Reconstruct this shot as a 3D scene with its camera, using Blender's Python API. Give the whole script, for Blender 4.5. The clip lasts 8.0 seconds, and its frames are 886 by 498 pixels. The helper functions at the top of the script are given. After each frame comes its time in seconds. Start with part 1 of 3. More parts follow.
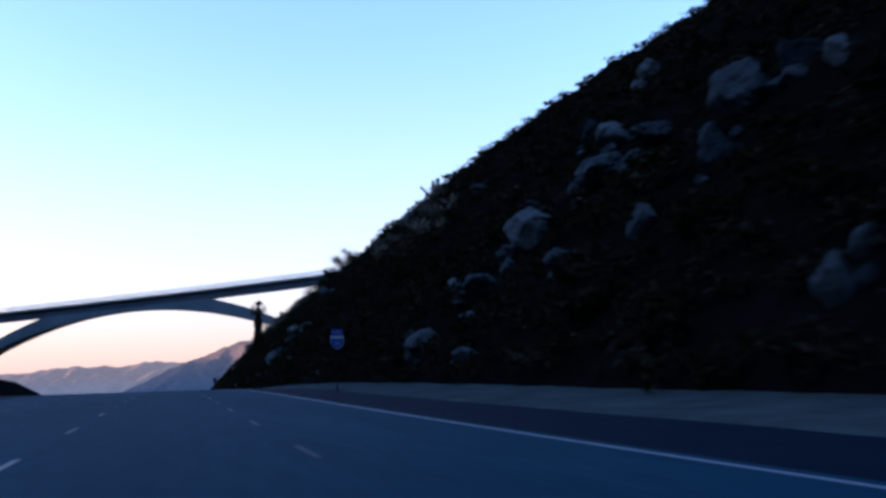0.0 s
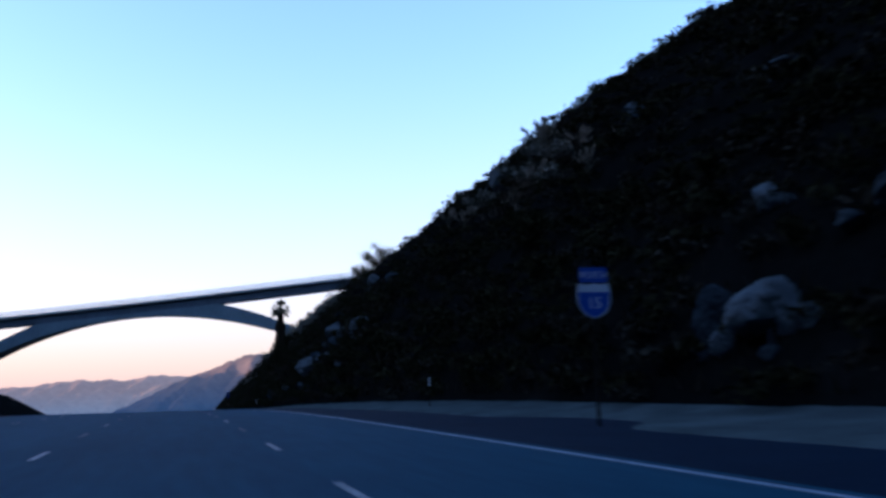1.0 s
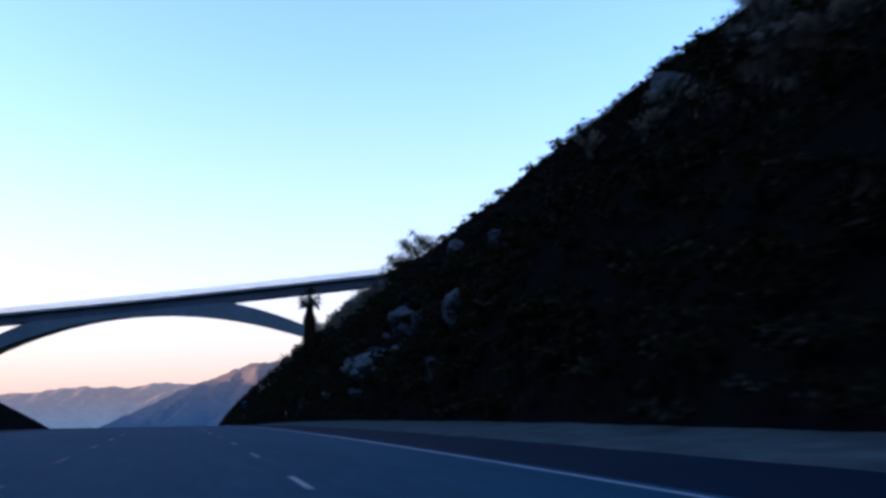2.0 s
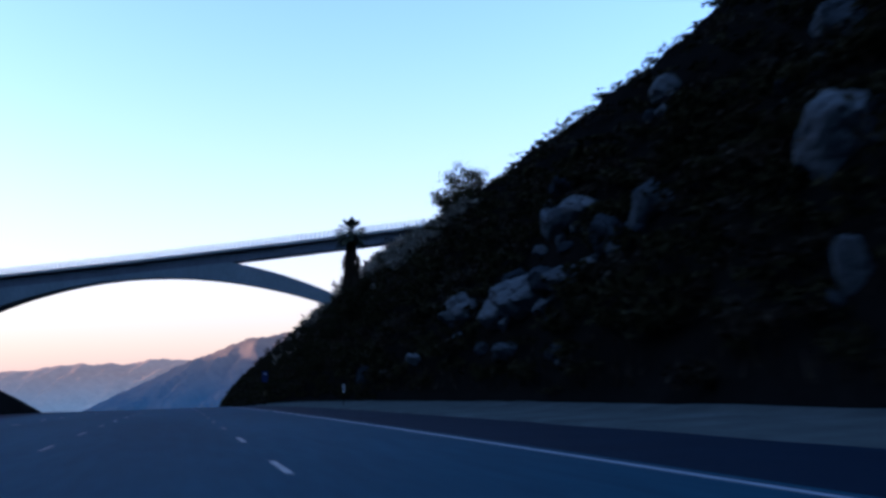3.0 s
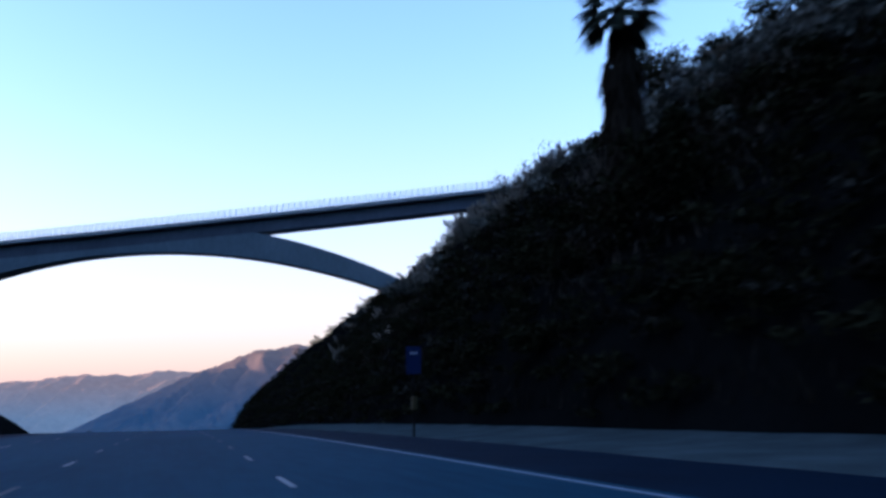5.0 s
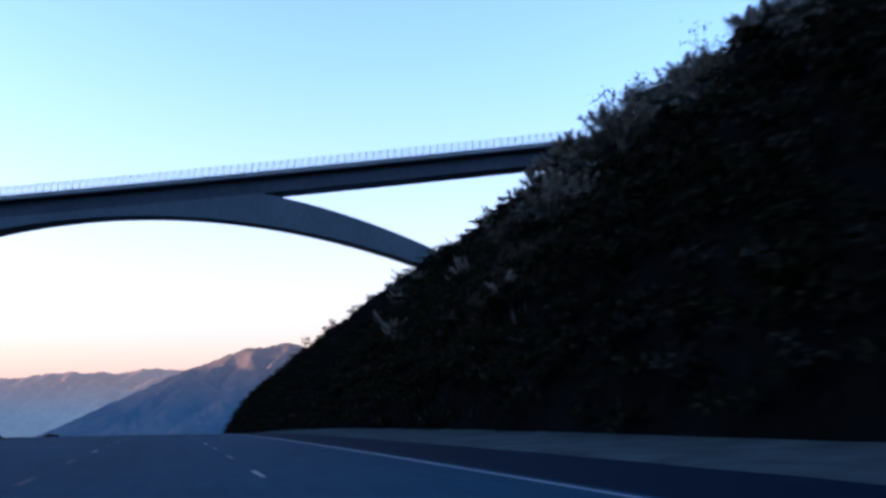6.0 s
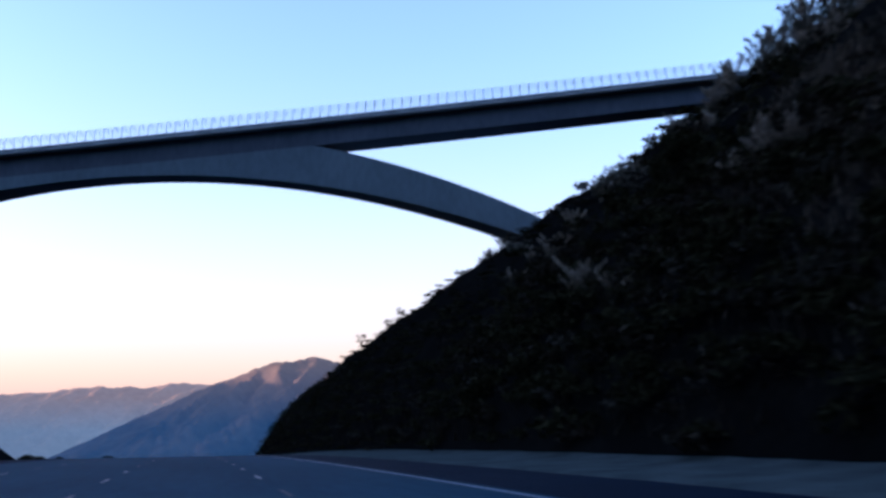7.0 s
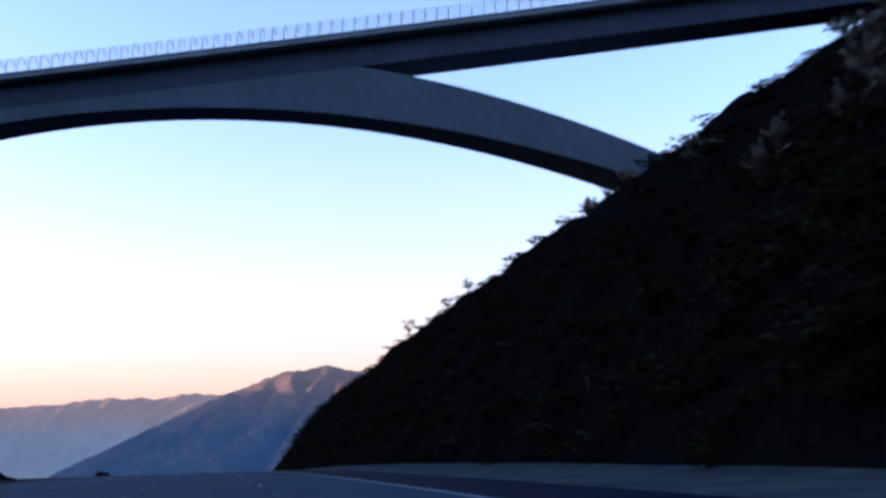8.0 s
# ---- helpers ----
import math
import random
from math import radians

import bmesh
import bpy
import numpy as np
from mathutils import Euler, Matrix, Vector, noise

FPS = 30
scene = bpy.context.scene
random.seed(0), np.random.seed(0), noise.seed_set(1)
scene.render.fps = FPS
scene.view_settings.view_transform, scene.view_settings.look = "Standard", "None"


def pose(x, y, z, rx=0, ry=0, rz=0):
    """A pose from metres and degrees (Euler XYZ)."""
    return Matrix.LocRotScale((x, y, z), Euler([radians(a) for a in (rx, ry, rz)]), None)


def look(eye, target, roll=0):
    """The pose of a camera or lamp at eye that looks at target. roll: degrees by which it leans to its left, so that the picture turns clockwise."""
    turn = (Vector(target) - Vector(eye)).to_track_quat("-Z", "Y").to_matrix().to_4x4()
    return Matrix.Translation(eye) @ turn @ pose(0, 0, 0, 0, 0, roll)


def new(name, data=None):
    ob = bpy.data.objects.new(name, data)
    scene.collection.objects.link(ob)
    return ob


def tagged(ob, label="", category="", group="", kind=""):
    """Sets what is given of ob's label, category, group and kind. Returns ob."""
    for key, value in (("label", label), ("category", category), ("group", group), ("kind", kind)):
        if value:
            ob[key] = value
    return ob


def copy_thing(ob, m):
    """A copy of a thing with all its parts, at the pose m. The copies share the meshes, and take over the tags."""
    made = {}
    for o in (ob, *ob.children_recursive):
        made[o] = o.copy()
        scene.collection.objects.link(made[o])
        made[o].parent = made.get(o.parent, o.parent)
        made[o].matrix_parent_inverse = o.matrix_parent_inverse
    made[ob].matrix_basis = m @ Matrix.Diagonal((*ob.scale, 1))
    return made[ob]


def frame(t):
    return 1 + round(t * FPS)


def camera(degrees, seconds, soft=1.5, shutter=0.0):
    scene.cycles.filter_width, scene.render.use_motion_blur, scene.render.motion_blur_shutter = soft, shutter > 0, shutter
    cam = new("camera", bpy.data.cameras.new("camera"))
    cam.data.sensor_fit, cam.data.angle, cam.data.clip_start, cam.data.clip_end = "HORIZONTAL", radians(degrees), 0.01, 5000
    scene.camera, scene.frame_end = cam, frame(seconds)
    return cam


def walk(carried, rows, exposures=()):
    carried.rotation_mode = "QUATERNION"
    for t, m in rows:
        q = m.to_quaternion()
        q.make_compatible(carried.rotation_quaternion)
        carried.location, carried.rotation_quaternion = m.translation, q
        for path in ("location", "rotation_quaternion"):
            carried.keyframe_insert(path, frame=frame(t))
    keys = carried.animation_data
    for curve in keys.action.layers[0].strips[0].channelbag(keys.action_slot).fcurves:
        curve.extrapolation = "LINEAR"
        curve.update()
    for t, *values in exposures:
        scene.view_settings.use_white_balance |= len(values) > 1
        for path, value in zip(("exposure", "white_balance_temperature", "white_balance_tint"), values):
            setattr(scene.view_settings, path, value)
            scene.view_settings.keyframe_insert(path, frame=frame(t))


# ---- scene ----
cam = camera(52.2, 8.0, soft=3.1, shutter=0.3)

# seconds, eye, target, roll
PATH = [
    (0, (-0.0, 0.001, 0.97), (28.639, 94.799, 14.868), -1.6),
    (0.5, (0.067, 18.416, 1.032), (28.749, 113.194, 14.979), -1.33),
    (1, (0.121, 35.045, 1.144), (28.143, 129.778, 16.652), -1.41),
    (1.5, (0.162, 49.501, 1.242), (27.344, 144.199, 18.371), -0.78),
    (2, (0.185, 68.391, 1.311), (27.531, 163.115, 18.032), -0.67),
    (2.5, (0.192, 87.28, 1.263), (28.251, 182.092, 16.208), -0.98),
    (3, (0.187, 106.17, 1.106), (28.156, 201.184, 14.895), -1.41),
    (3.5, (0.169, 122.39, 0.904), (26.801, 217.768, 14.825), -1.85),
    (4, (0.144, 135.844, 0.703), (25.495, 231.347, 16.083), -1.31),
    (4.5, (0.1, 152.1, 0.429), (25.97, 247.41, 16.05), -0.95),
    (5, (0.042, 169.1, 0.118), (27.2, 264.1, 15.6), -0.72),
    (5.5, (-0.032, 186.2, -0.239), (28.1, 280.9, 15.0), -0.45),
    (6, (-0.123, 203.1, -0.643), (28.114, 297.77, 14.853), -0.35),
    (6.5, (-0.231, 221.956, -1.136), (27.002, 316.816, 14.986), -0.9),
    (7, (-0.348, 239.1, -1.636), (25.18, 334.26, 15.48), -0.3),
    (7.5, (-0.471, 252.9, -2.077), (23.878, 348.25, 15.70), -0.95),
    (8, (-0.606, 268.9, -2.633), (23.907, 364.17, 15.314), -1.01),
]
walk(cam, [(t, look(eye, target, roll)) for t, eye, target, roll in PATH],
     exposures=[(0.0, 3.06, 5900, 27), (4.5, 3.06, 5850, 26), (6.5, 3.06, 6070, 28), (8.0, 3.04, 6400, 34)])

# ---- light: evening, the sun low behind the raised left side of the cut ----
SUN_AZ, SUN_EL = -82.0, 2.8
world = bpy.data.worlds.new("sky")
scene.world = world
world.use_nodes = True
wn = world.node_tree.nodes
wn.clear()
sky = wn.new("ShaderNodeTexSky")
sky.sky_type = "NISHITA"
sky.sun_disc = False
sky.sun_elevation = radians(SUN_EL)
sky.sun_rotation = radians(SUN_AZ)
sky.air_density, sky.dust_density, sky.ozone_density = 0.8, 1.1, 2.1
wbg = wn.new("ShaderNodeBackground")
wbg.inputs["Strength"].default_value = 0.15
wout = wn.new("ShaderNodeOutputWorld")
# rosy evening haze that thins out with height, all round the horizon
wl = world.node_tree.links
wtc, wsep = wn.new("ShaderNodeTexCoord"), wn.new("ShaderNodeSeparateXYZ")
wl.new(wtc.outputs["Generated"], wsep.inputs["Vector"])
wrise = wn.new("ShaderNodeMapRange")
wrise.interpolation_type = "SMOOTHERSTEP"
wrise.inputs["From Min"].default_value, wrise.inputs["From Max"].default_value = -0.2, 0.43
wrise.inputs["To Min"].default_value, wrise.inputs["To Max"].default_value = 1.0, 0.0
wl.new(wsep.outputs["Z"], wrise.inputs["Value"])
whaze = wn.new("ShaderNodeMix")
whaze.data_type = "RGBA"
whaze.inputs["B"].default_value = (0.80, 0.57, 0.535, 1)
wl.new(wrise.outputs["Result"], whaze.inputs["Factor"])
wl.new(sky.outputs["Color"], whaze.inputs["A"])
wl.new(whaze.outputs["Result"], wbg.inputs["Color"])
world.node_tree.links.new(wbg.outputs["Background"], wout.inputs["Surface"])

sun_data = bpy.data.lights.new("sun", "SUN")
sun_data.energy, sun_data.angle, sun_data.color = 2.2, radians(0.53), (1.0, 0.66, 0.48)
sun_way = Vector((math.sin(radians(SUN_AZ)) * math.cos(radians(SUN_EL)),
                  math.cos(radians(SUN_AZ)) * math.cos(radians(SUN_EL)), math.sin(radians(SUN_EL))))
sun = new("sun", sun_data)
sun.matrix_world = look(sun_way * 300, (0, 0, 0))


# ---- materials ----
def material(name, colors, scale=1.0, rough=0.9, metal=0.0, bump=0.3, fine=12.0, stretch=(1, 1, 1), random_by=None, spec=0.0):
    """Two scales of noise over a ramp of base colours, with fine relief."""
    m = bpy.data.materials.new(name)
    m.use_nodes = True
    n, l = m.node_tree.nodes, m.node_tree.links
    b = n["Principled BSDF"]
    b.inputs["Roughness"].default_value = rough
    b.inputs["Metallic"].default_value = metal
    b.inputs["Specular IOR Level"].default_value = spec
    tc = n.new("ShaderNodeTexCoord")
    mp = n.new("ShaderNodeMapping")
    mp.inputs["Scale"].default_value = stretch
    l.new(tc.outputs["Object"], mp.inputs["Vector"])
    big, small = n.new("ShaderNodeTexNoise"), n.new("ShaderNodeTexNoise")
    big.inputs["Scale"].default_value, big.inputs["Detail"].default_value = scale, 5
    small.inputs["Scale"].default_value, small.inputs["Detail"].default_value = scale * fine, 4
    l.new(mp.outputs["Vector"], big.inputs["Vector"])
    l.new(mp.outputs["Vector"], small.inputs["Vector"])
    mix = n.new("ShaderNodeMix")
    mix.data_type = "FLOAT"
    mix.inputs["Factor"].default_value = 0.4
    l.new(big.outputs["Fac"], mix.inputs["A"])
    l.new(small.outputs["Fac"], mix.inputs["B"])
    value = mix.outputs["Result"]
    if random_by:
        if random_by == "object":
            src = n.new("ShaderNodeObjectInfo").outputs["Random"]
        else:
            src = n.new("ShaderNodeNewGeometry").outputs["Random Per Island"]
        mix2 = n.new("ShaderNodeMix")
        mix2.data_type = "FLOAT"
        mix2.inputs["Factor"].default_value = 0.45
        l.new(value, mix2.inputs["A"])
        l.new(src, mix2.inputs["B"])
        value = mix2.outputs["Result"]
    ramp = n.new("ShaderNodeValToRGB")
    while len(ramp.color_ramp.elements) < len(colors):
        ramp.color_ramp.elements.new(0.5)
    for i, c in enumerate(colors):
        e = ramp.color_ramp.elements[i]
        e.position = 0.28 + 0.44 * i / max(1, len(colors) - 1)
        e.color = (*c, 1)
    l.new(value, ramp.inputs["Fac"])
    l.new(ramp.outputs["Color"], b.inputs["Base Color"])
    if bump:
        bp = n.new("ShaderNodeBump")
        bp.inputs["Strength"].default_value = bump
        bp.inputs["Distance"].default_value = 0.05
        l.new(small.outputs["Fac"], bp.inputs["Height"])
        l.new(bp.outputs["Normal"], b.inputs["Normal"])
    return m


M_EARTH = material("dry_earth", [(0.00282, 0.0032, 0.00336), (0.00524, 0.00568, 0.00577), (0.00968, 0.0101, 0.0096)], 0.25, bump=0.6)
# the blue of skylight is put into lane, shoulder and edge-line colours
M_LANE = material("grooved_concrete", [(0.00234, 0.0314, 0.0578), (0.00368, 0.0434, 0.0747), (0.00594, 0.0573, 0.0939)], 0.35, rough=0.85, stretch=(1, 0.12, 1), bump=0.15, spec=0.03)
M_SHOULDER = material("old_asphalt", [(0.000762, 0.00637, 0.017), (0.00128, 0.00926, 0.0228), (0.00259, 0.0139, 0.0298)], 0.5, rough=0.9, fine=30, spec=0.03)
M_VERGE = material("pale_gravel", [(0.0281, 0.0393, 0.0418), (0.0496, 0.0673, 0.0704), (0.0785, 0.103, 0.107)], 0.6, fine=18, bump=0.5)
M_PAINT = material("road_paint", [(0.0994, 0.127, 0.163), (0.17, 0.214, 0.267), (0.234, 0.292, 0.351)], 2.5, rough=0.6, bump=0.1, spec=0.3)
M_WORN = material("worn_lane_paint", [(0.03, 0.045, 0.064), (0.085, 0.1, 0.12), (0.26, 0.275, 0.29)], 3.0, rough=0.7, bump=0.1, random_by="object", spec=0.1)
# one concrete: girder shade and the brighter sloped arch are set by tone
M_GIRDER = material("concrete_shade_tone", [(0.0679, 0.0856, 0.109), (0.0942, 0.116, 0.146), (0.127, 0.152, 0.186)], 0.12, stretch=(1, 1, 0.45), fine=14, bump=0.12, spec=0.3)
M_CONCRETE = material("concrete_light_tone", [(0.108, 0.154, 0.18), (0.149, 0.206, 0.238), (0.194, 0.26, 0.294)], 0.12, stretch=(1, 1, 0.45), fine=14, bump=0.12, spec=0.3)
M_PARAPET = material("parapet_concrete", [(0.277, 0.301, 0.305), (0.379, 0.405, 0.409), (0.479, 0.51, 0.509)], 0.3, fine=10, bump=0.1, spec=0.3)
M_STEEL = material("galvanised_steel", [(0.614, 0.67, 0.646), (0.744, 0.8, 0.76)], 3, rough=0.45, metal=0.1, bump=0, spec=0.5)
M_ROCK = material("granite", [(0.0181, 0.0257, 0.0324), (0.0544, 0.0697, 0.0811), (0.111, 0.132, 0.145)], 0.7, fine=9, bump=0.7, random_by="object")
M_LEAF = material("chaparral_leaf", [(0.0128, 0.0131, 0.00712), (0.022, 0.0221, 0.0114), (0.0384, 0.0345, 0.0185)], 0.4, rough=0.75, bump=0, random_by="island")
M_SAGE = material("grey_sage_leaf", [(0.0207, 0.0196, 0.0142), (0.0345, 0.0313, 0.0242), (0.0586, 0.0509, 0.0399)], 0.5, rough=0.8, bump=0, random_by="island")
M_PALE = material("pale_sagebrush", [(0.0788, 0.0782, 0.0658), (0.137, 0.131, 0.109), (0.218, 0.201, 0.165)], 0.5, rough=0.9, bump=0, random_by="island")
M_DRY = material("dry_grass", [(0.0165, 0.0135, 0.00975), (0.0285, 0.02325, 0.01725), (0.0495, 0.0405, 0.03)], 0.6, rough=0.9, bump=0, random_by="island")
M_STRAW = material("straw_grass", [(0.0621, 0.0483, 0.0368), (0.106, 0.0828, 0.0636), (0.161, 0.129, 0.1)], 0.5, rough=0.9, bump=0, random_by="island")
M_PLUME = material("pampas_plume", [(0.254, 0.221, 0.182), (0.39, 0.334, 0.275), (0.546, 0.465, 0.382)], 1.5, rough=0.95, bump=0, random_by="island")
M_BLADE = material("pampas_blade", [(0.108, 0.099, 0.0792), (0.18, 0.161, 0.128), (0.27, 0.235, 0.187)], 0.8, rough=0.7, bump=0, random_by="island")
M_STEM = material("shrub_wood", [(0.05, 0.04, 0.032), (0.11, 0.09, 0.07)], 4, bump=0.4)
M_PALM = material("palm_leaf", [(0.0156, 0.0234, 0.0104), (0.026, 0.0364, 0.0169), (0.039, 0.0494, 0.0247)], 1.2, rough=0.6, bump=0, random_by="island", spec=0.3)
M_SKIRT = material("dead_palm_thatch", [(0.0144, 0.0108, 0.0084), (0.0288, 0.0216, 0.0156), (0.048, 0.0372, 0.0264)], 1.5, bump=0, random_by="island")
M_BARK = material("palm_bark", [(0.015, 0.012, 0.01), (0.03, 0.024, 0.019)], 3, stretch=(1, 1, 3), bump=0.6)
M_BLUE = material("blue_sign_sheet", [(0.0119, 0.0682, 0.344), (0.0179, 0.0929, 0.436)], 1.5, rough=0.4, bump=0, spec=0.3)
M_NAVY = material("dark_navy_sheet", [(0.0064, 0.0192, 0.08), (0.0096, 0.0272, 0.104)], 1.5, rough=0.5, bump=0, spec=0.2)
M_WHITE = material("white_sign_sheet", [(0.468, 0.515, 0.585), (0.632, 0.679, 0.749)], 2, rough=0.4, bump=0, spec=0.3)
M_MARKER = material("white_reflective_sheet", [(0.74, 0.76, 0.78), (0.85, 0.86, 0.87)], 2, rough=0.35, bump=0, spec=0.5)
M_RUST = material("dark_rusted_steel", [(0.012, 0.011, 0.011), (0.026, 0.023, 0.021)], 5, rough=0.7, metal=0.2, bump=0.1)
M_DARK = material("black_lettering", [(0.015, 0.015, 0.016), (0.03, 0.03, 0.03)], 4, bump=0)
M_YELLOW = material("yellow_enamel", [(0.06, 0.046, 0.018), (0.09, 0.07, 0.028)], 3, rough=0.5, bump=0, spec=0.3)


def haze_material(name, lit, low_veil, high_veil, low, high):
    """Far slope: its own dry colours, with the evening haze painted in as emission, bluer over the valley."""
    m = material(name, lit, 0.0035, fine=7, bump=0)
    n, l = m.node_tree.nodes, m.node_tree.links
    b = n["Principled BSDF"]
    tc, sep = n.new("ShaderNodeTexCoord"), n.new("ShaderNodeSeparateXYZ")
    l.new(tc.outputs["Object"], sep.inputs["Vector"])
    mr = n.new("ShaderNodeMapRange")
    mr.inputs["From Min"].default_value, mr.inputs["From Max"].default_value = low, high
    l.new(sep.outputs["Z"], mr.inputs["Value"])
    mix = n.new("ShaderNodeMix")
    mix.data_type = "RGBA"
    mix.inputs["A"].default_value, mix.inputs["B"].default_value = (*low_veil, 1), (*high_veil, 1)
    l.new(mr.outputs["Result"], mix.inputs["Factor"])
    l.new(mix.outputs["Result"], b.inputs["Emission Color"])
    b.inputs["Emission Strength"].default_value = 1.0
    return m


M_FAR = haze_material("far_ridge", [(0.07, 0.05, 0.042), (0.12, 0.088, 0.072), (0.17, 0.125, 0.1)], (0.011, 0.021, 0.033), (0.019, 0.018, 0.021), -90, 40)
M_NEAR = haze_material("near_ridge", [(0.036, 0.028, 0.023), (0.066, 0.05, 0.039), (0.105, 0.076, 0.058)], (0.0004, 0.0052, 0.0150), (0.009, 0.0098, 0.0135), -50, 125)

# translucent wire mesh of the bridge fence
M_MESH = bpy.data.materials.new("chain_link")
M_MESH.use_nodes = True
_n, _l = M_MESH.node_tree.nodes, M_MESH.node_tree.links
_clear, _wire, _glow = _n.new("ShaderNodeBsdfTransparent"), _n.new("ShaderNodeBsdfDiffuse"), _n.new("ShaderNodeBsdfTranslucent")
_wire.inputs["Color"].default_value = _glow.inputs["Color"].default_value = (0.93, 0.92, 0.92, 1)
_both, _veil = _n.new("ShaderNodeMixShader"), _n.new("ShaderNodeMixShader")
_both.inputs["Fac"].default_value = 0.6
_l.new(_wire.outputs["BSDF"], _both.inputs[1])
_l.new(_glow.outputs["BSDF"], _both.inputs[2])
_noise = _n.new("ShaderNodeTexNoise")
_noise.inputs["Scale"].default_value = 3.0
_map = _n.new("ShaderNodeMapRange")
_map.inputs["To Min"].default_value, _map.inputs["To Max"].default_value = 0.15, 0.27
_l.new(_noise.outputs["Fac"], _map.inputs["Value"])
_l.new(_map.outputs["Result"], _veil.inputs["Fac"])
_l.new(_clear.outputs["BSDF"], _veil.inputs[1])
_l.new(_both.outputs["Shader"], _veil.inputs[2])
_l.new(_veil.outputs["Shader"], _n["Material Output"].inputs["Surface"])


# ---- mesh helpers ----
def mesh_of(name, verts, faces, mat, smooth=False):
    me = bpy.data.meshes.new(name)
    me.from_pydata([tuple(v) for v in verts], [], [tuple(f) for f in faces])
    if smooth:
        me.polygons.foreach_set("use_smooth", [True] * len(me.polygons))
    me.materials.append(mat)
    me.update()
    return me


def quads_mesh(name, v, mat):
    """v: an array (n, 4, 3) of loose quads."""
    v = np.asarray(v, dtype=np.float32)
    n = len(v)
    me = bpy.data.meshes.new(name)
    me.vertices.add(4 * n)
    me.vertices.foreach_set("co", v.reshape(-1))
    me.loops.add(4 * n)
    me.loops.foreach_set("vertex_index", np.arange(4 * n, dtype=np.int32))
    me.polygons.add(n)
    me.polygons.foreach_set("loop_start", np.arange(0, 4 * n, 4, dtype=np.int32))
    me.materials.append(mat)
    me.update(calc_edges=True)
    me.validate()
    return me


def child(name, me, parent, label="", m=None):
    ob = new(name, me)
    ob.parent = parent
    if m is not None:
        ob.matrix_local = m
    if label:
        tagged(ob, label)
    return ob


def part(name, bm, mat, parent, label=""):
    me = bpy.data.meshes.new(name)
    bm.to_mesh(me)
    bm.free()
    me.materials.append(mat)
    return child(name, me, parent, label)


def box_bm(lo, hi, bevel=0.0):
    bm = bmesh.new()
    bmesh.ops.create_cube(bm, size=1)
    c, s = (Vector(lo) + Vector(hi)) / 2, Vector(hi) - Vector(lo)
    for v in bm.verts:
        v.co = Vector((v.co.x * s.x, v.co.y * s.y, v.co.z * s.z)) + c
    if bevel:
        bmesh.ops.bevel(bm, geom=bm.edges[:], offset=bevel, segments=2, affect="EDGES")
    return bm


def sweep(name, ys, section, mat):
    """A surface along the given stations; section(station) gives the row of points."""
    rows = [section(y) for y in ys]
    k = len(rows[0])
    verts = [p for r in rows for p in r]
    faces = [(i * k + j, i * k + j + 1, (i + 1) * k + j + 1, (i + 1) * k + j)
             for i in range(len(rows) - 1) for j in range(k - 1)]
    return mesh_of(name, verts, faces, mat, smooth=True)


# ---- the lie of the land ----
BEND = -1.56e-5
CREST_Y = np.array([0, 70, 140, 210, 280, 400, 520.0])
CREST_K = np.array([-4.16, 3.78, 1.09, 1.57, 2.04, 2.11, 0.0]) * 1e-4
STATION = np.arange(-300, 5000, 2.0)
_k = np.where(STATION < -50, 0, np.interp(STATION, CREST_Y, CREST_K))
_s = np.cumsum(_k) * 2
_i0 = int(np.searchsorted(STATION, 0.0))
_s -= _s[_i0]
_s = np.where(STATION > 900, _s * np.clip((1400 - STATION) / 500, 0, 1), _s)
_z = -np.cumsum(_s) * 2
PROFILE = _z - _z[_i0]


def road_z(y):
    return np.interp(y, STATION, PROFILE)


def road_x(y):
    y = np.clip(y, 0, 520)
    return BEND * y * y / 2


HILL_Y = np.array([-20, 30, 80, 130, 180, 230, 280, 330, 380, 430.0])
HILL_STEEP = np.array([0.72, 0.77, 0.86, 1.22, 1.68, 1.52, 1.25, 1.52, 1.98, 2.67])
HILL_KNEE = np.array([51.5, 42.4, 33.2, 23.9, 15.4, 13.5, 15.1, 17.0, 16.1, 13.8])
HILL_UPPER = np.array([0.37, 0.40, 0.42, 0.48, 0.51, 0.57, 0.59, 0.44, 0.38, 0.28])
FOOT = 13.5


def ease(t):
    t = np.clip(t, 0, 1)
    return t * t * (3 - 2 * t)


def knots(y, values):
    i = np.clip(np.searchsorted(HILL_Y, y) - 1, 0, len(HILL_Y) - 2)
    t = ease((y - HILL_Y[i]) / (HILL_Y[i + 1] - HILL_Y[i]))
    return values[i] * (1 - t) + values[i + 1] * t


def waves(x, y, size, turns):
    """Soft unevenness of the ground, between -1 and 1."""
    z = np.zeros_like(x + y, dtype=float)
    for k, (a, b, p) in enumerate(turns):
        f = 2 * math.pi / size * (1.0 + 0.63 * k)
        z = z + np.sin(f * (a * x + b * y) + p + 1.3 * np.sin(f * 0.41 * (b * x - a * y) + 2 * p)) / (1 + 0.6 * k)
    return z / 2.2


TURNS = [(0.8, 0.6, 0.3), (-0.5, 0.86, 1.7), (0.97, -0.2, 4.1), (0.3, 0.95, 2.6)]


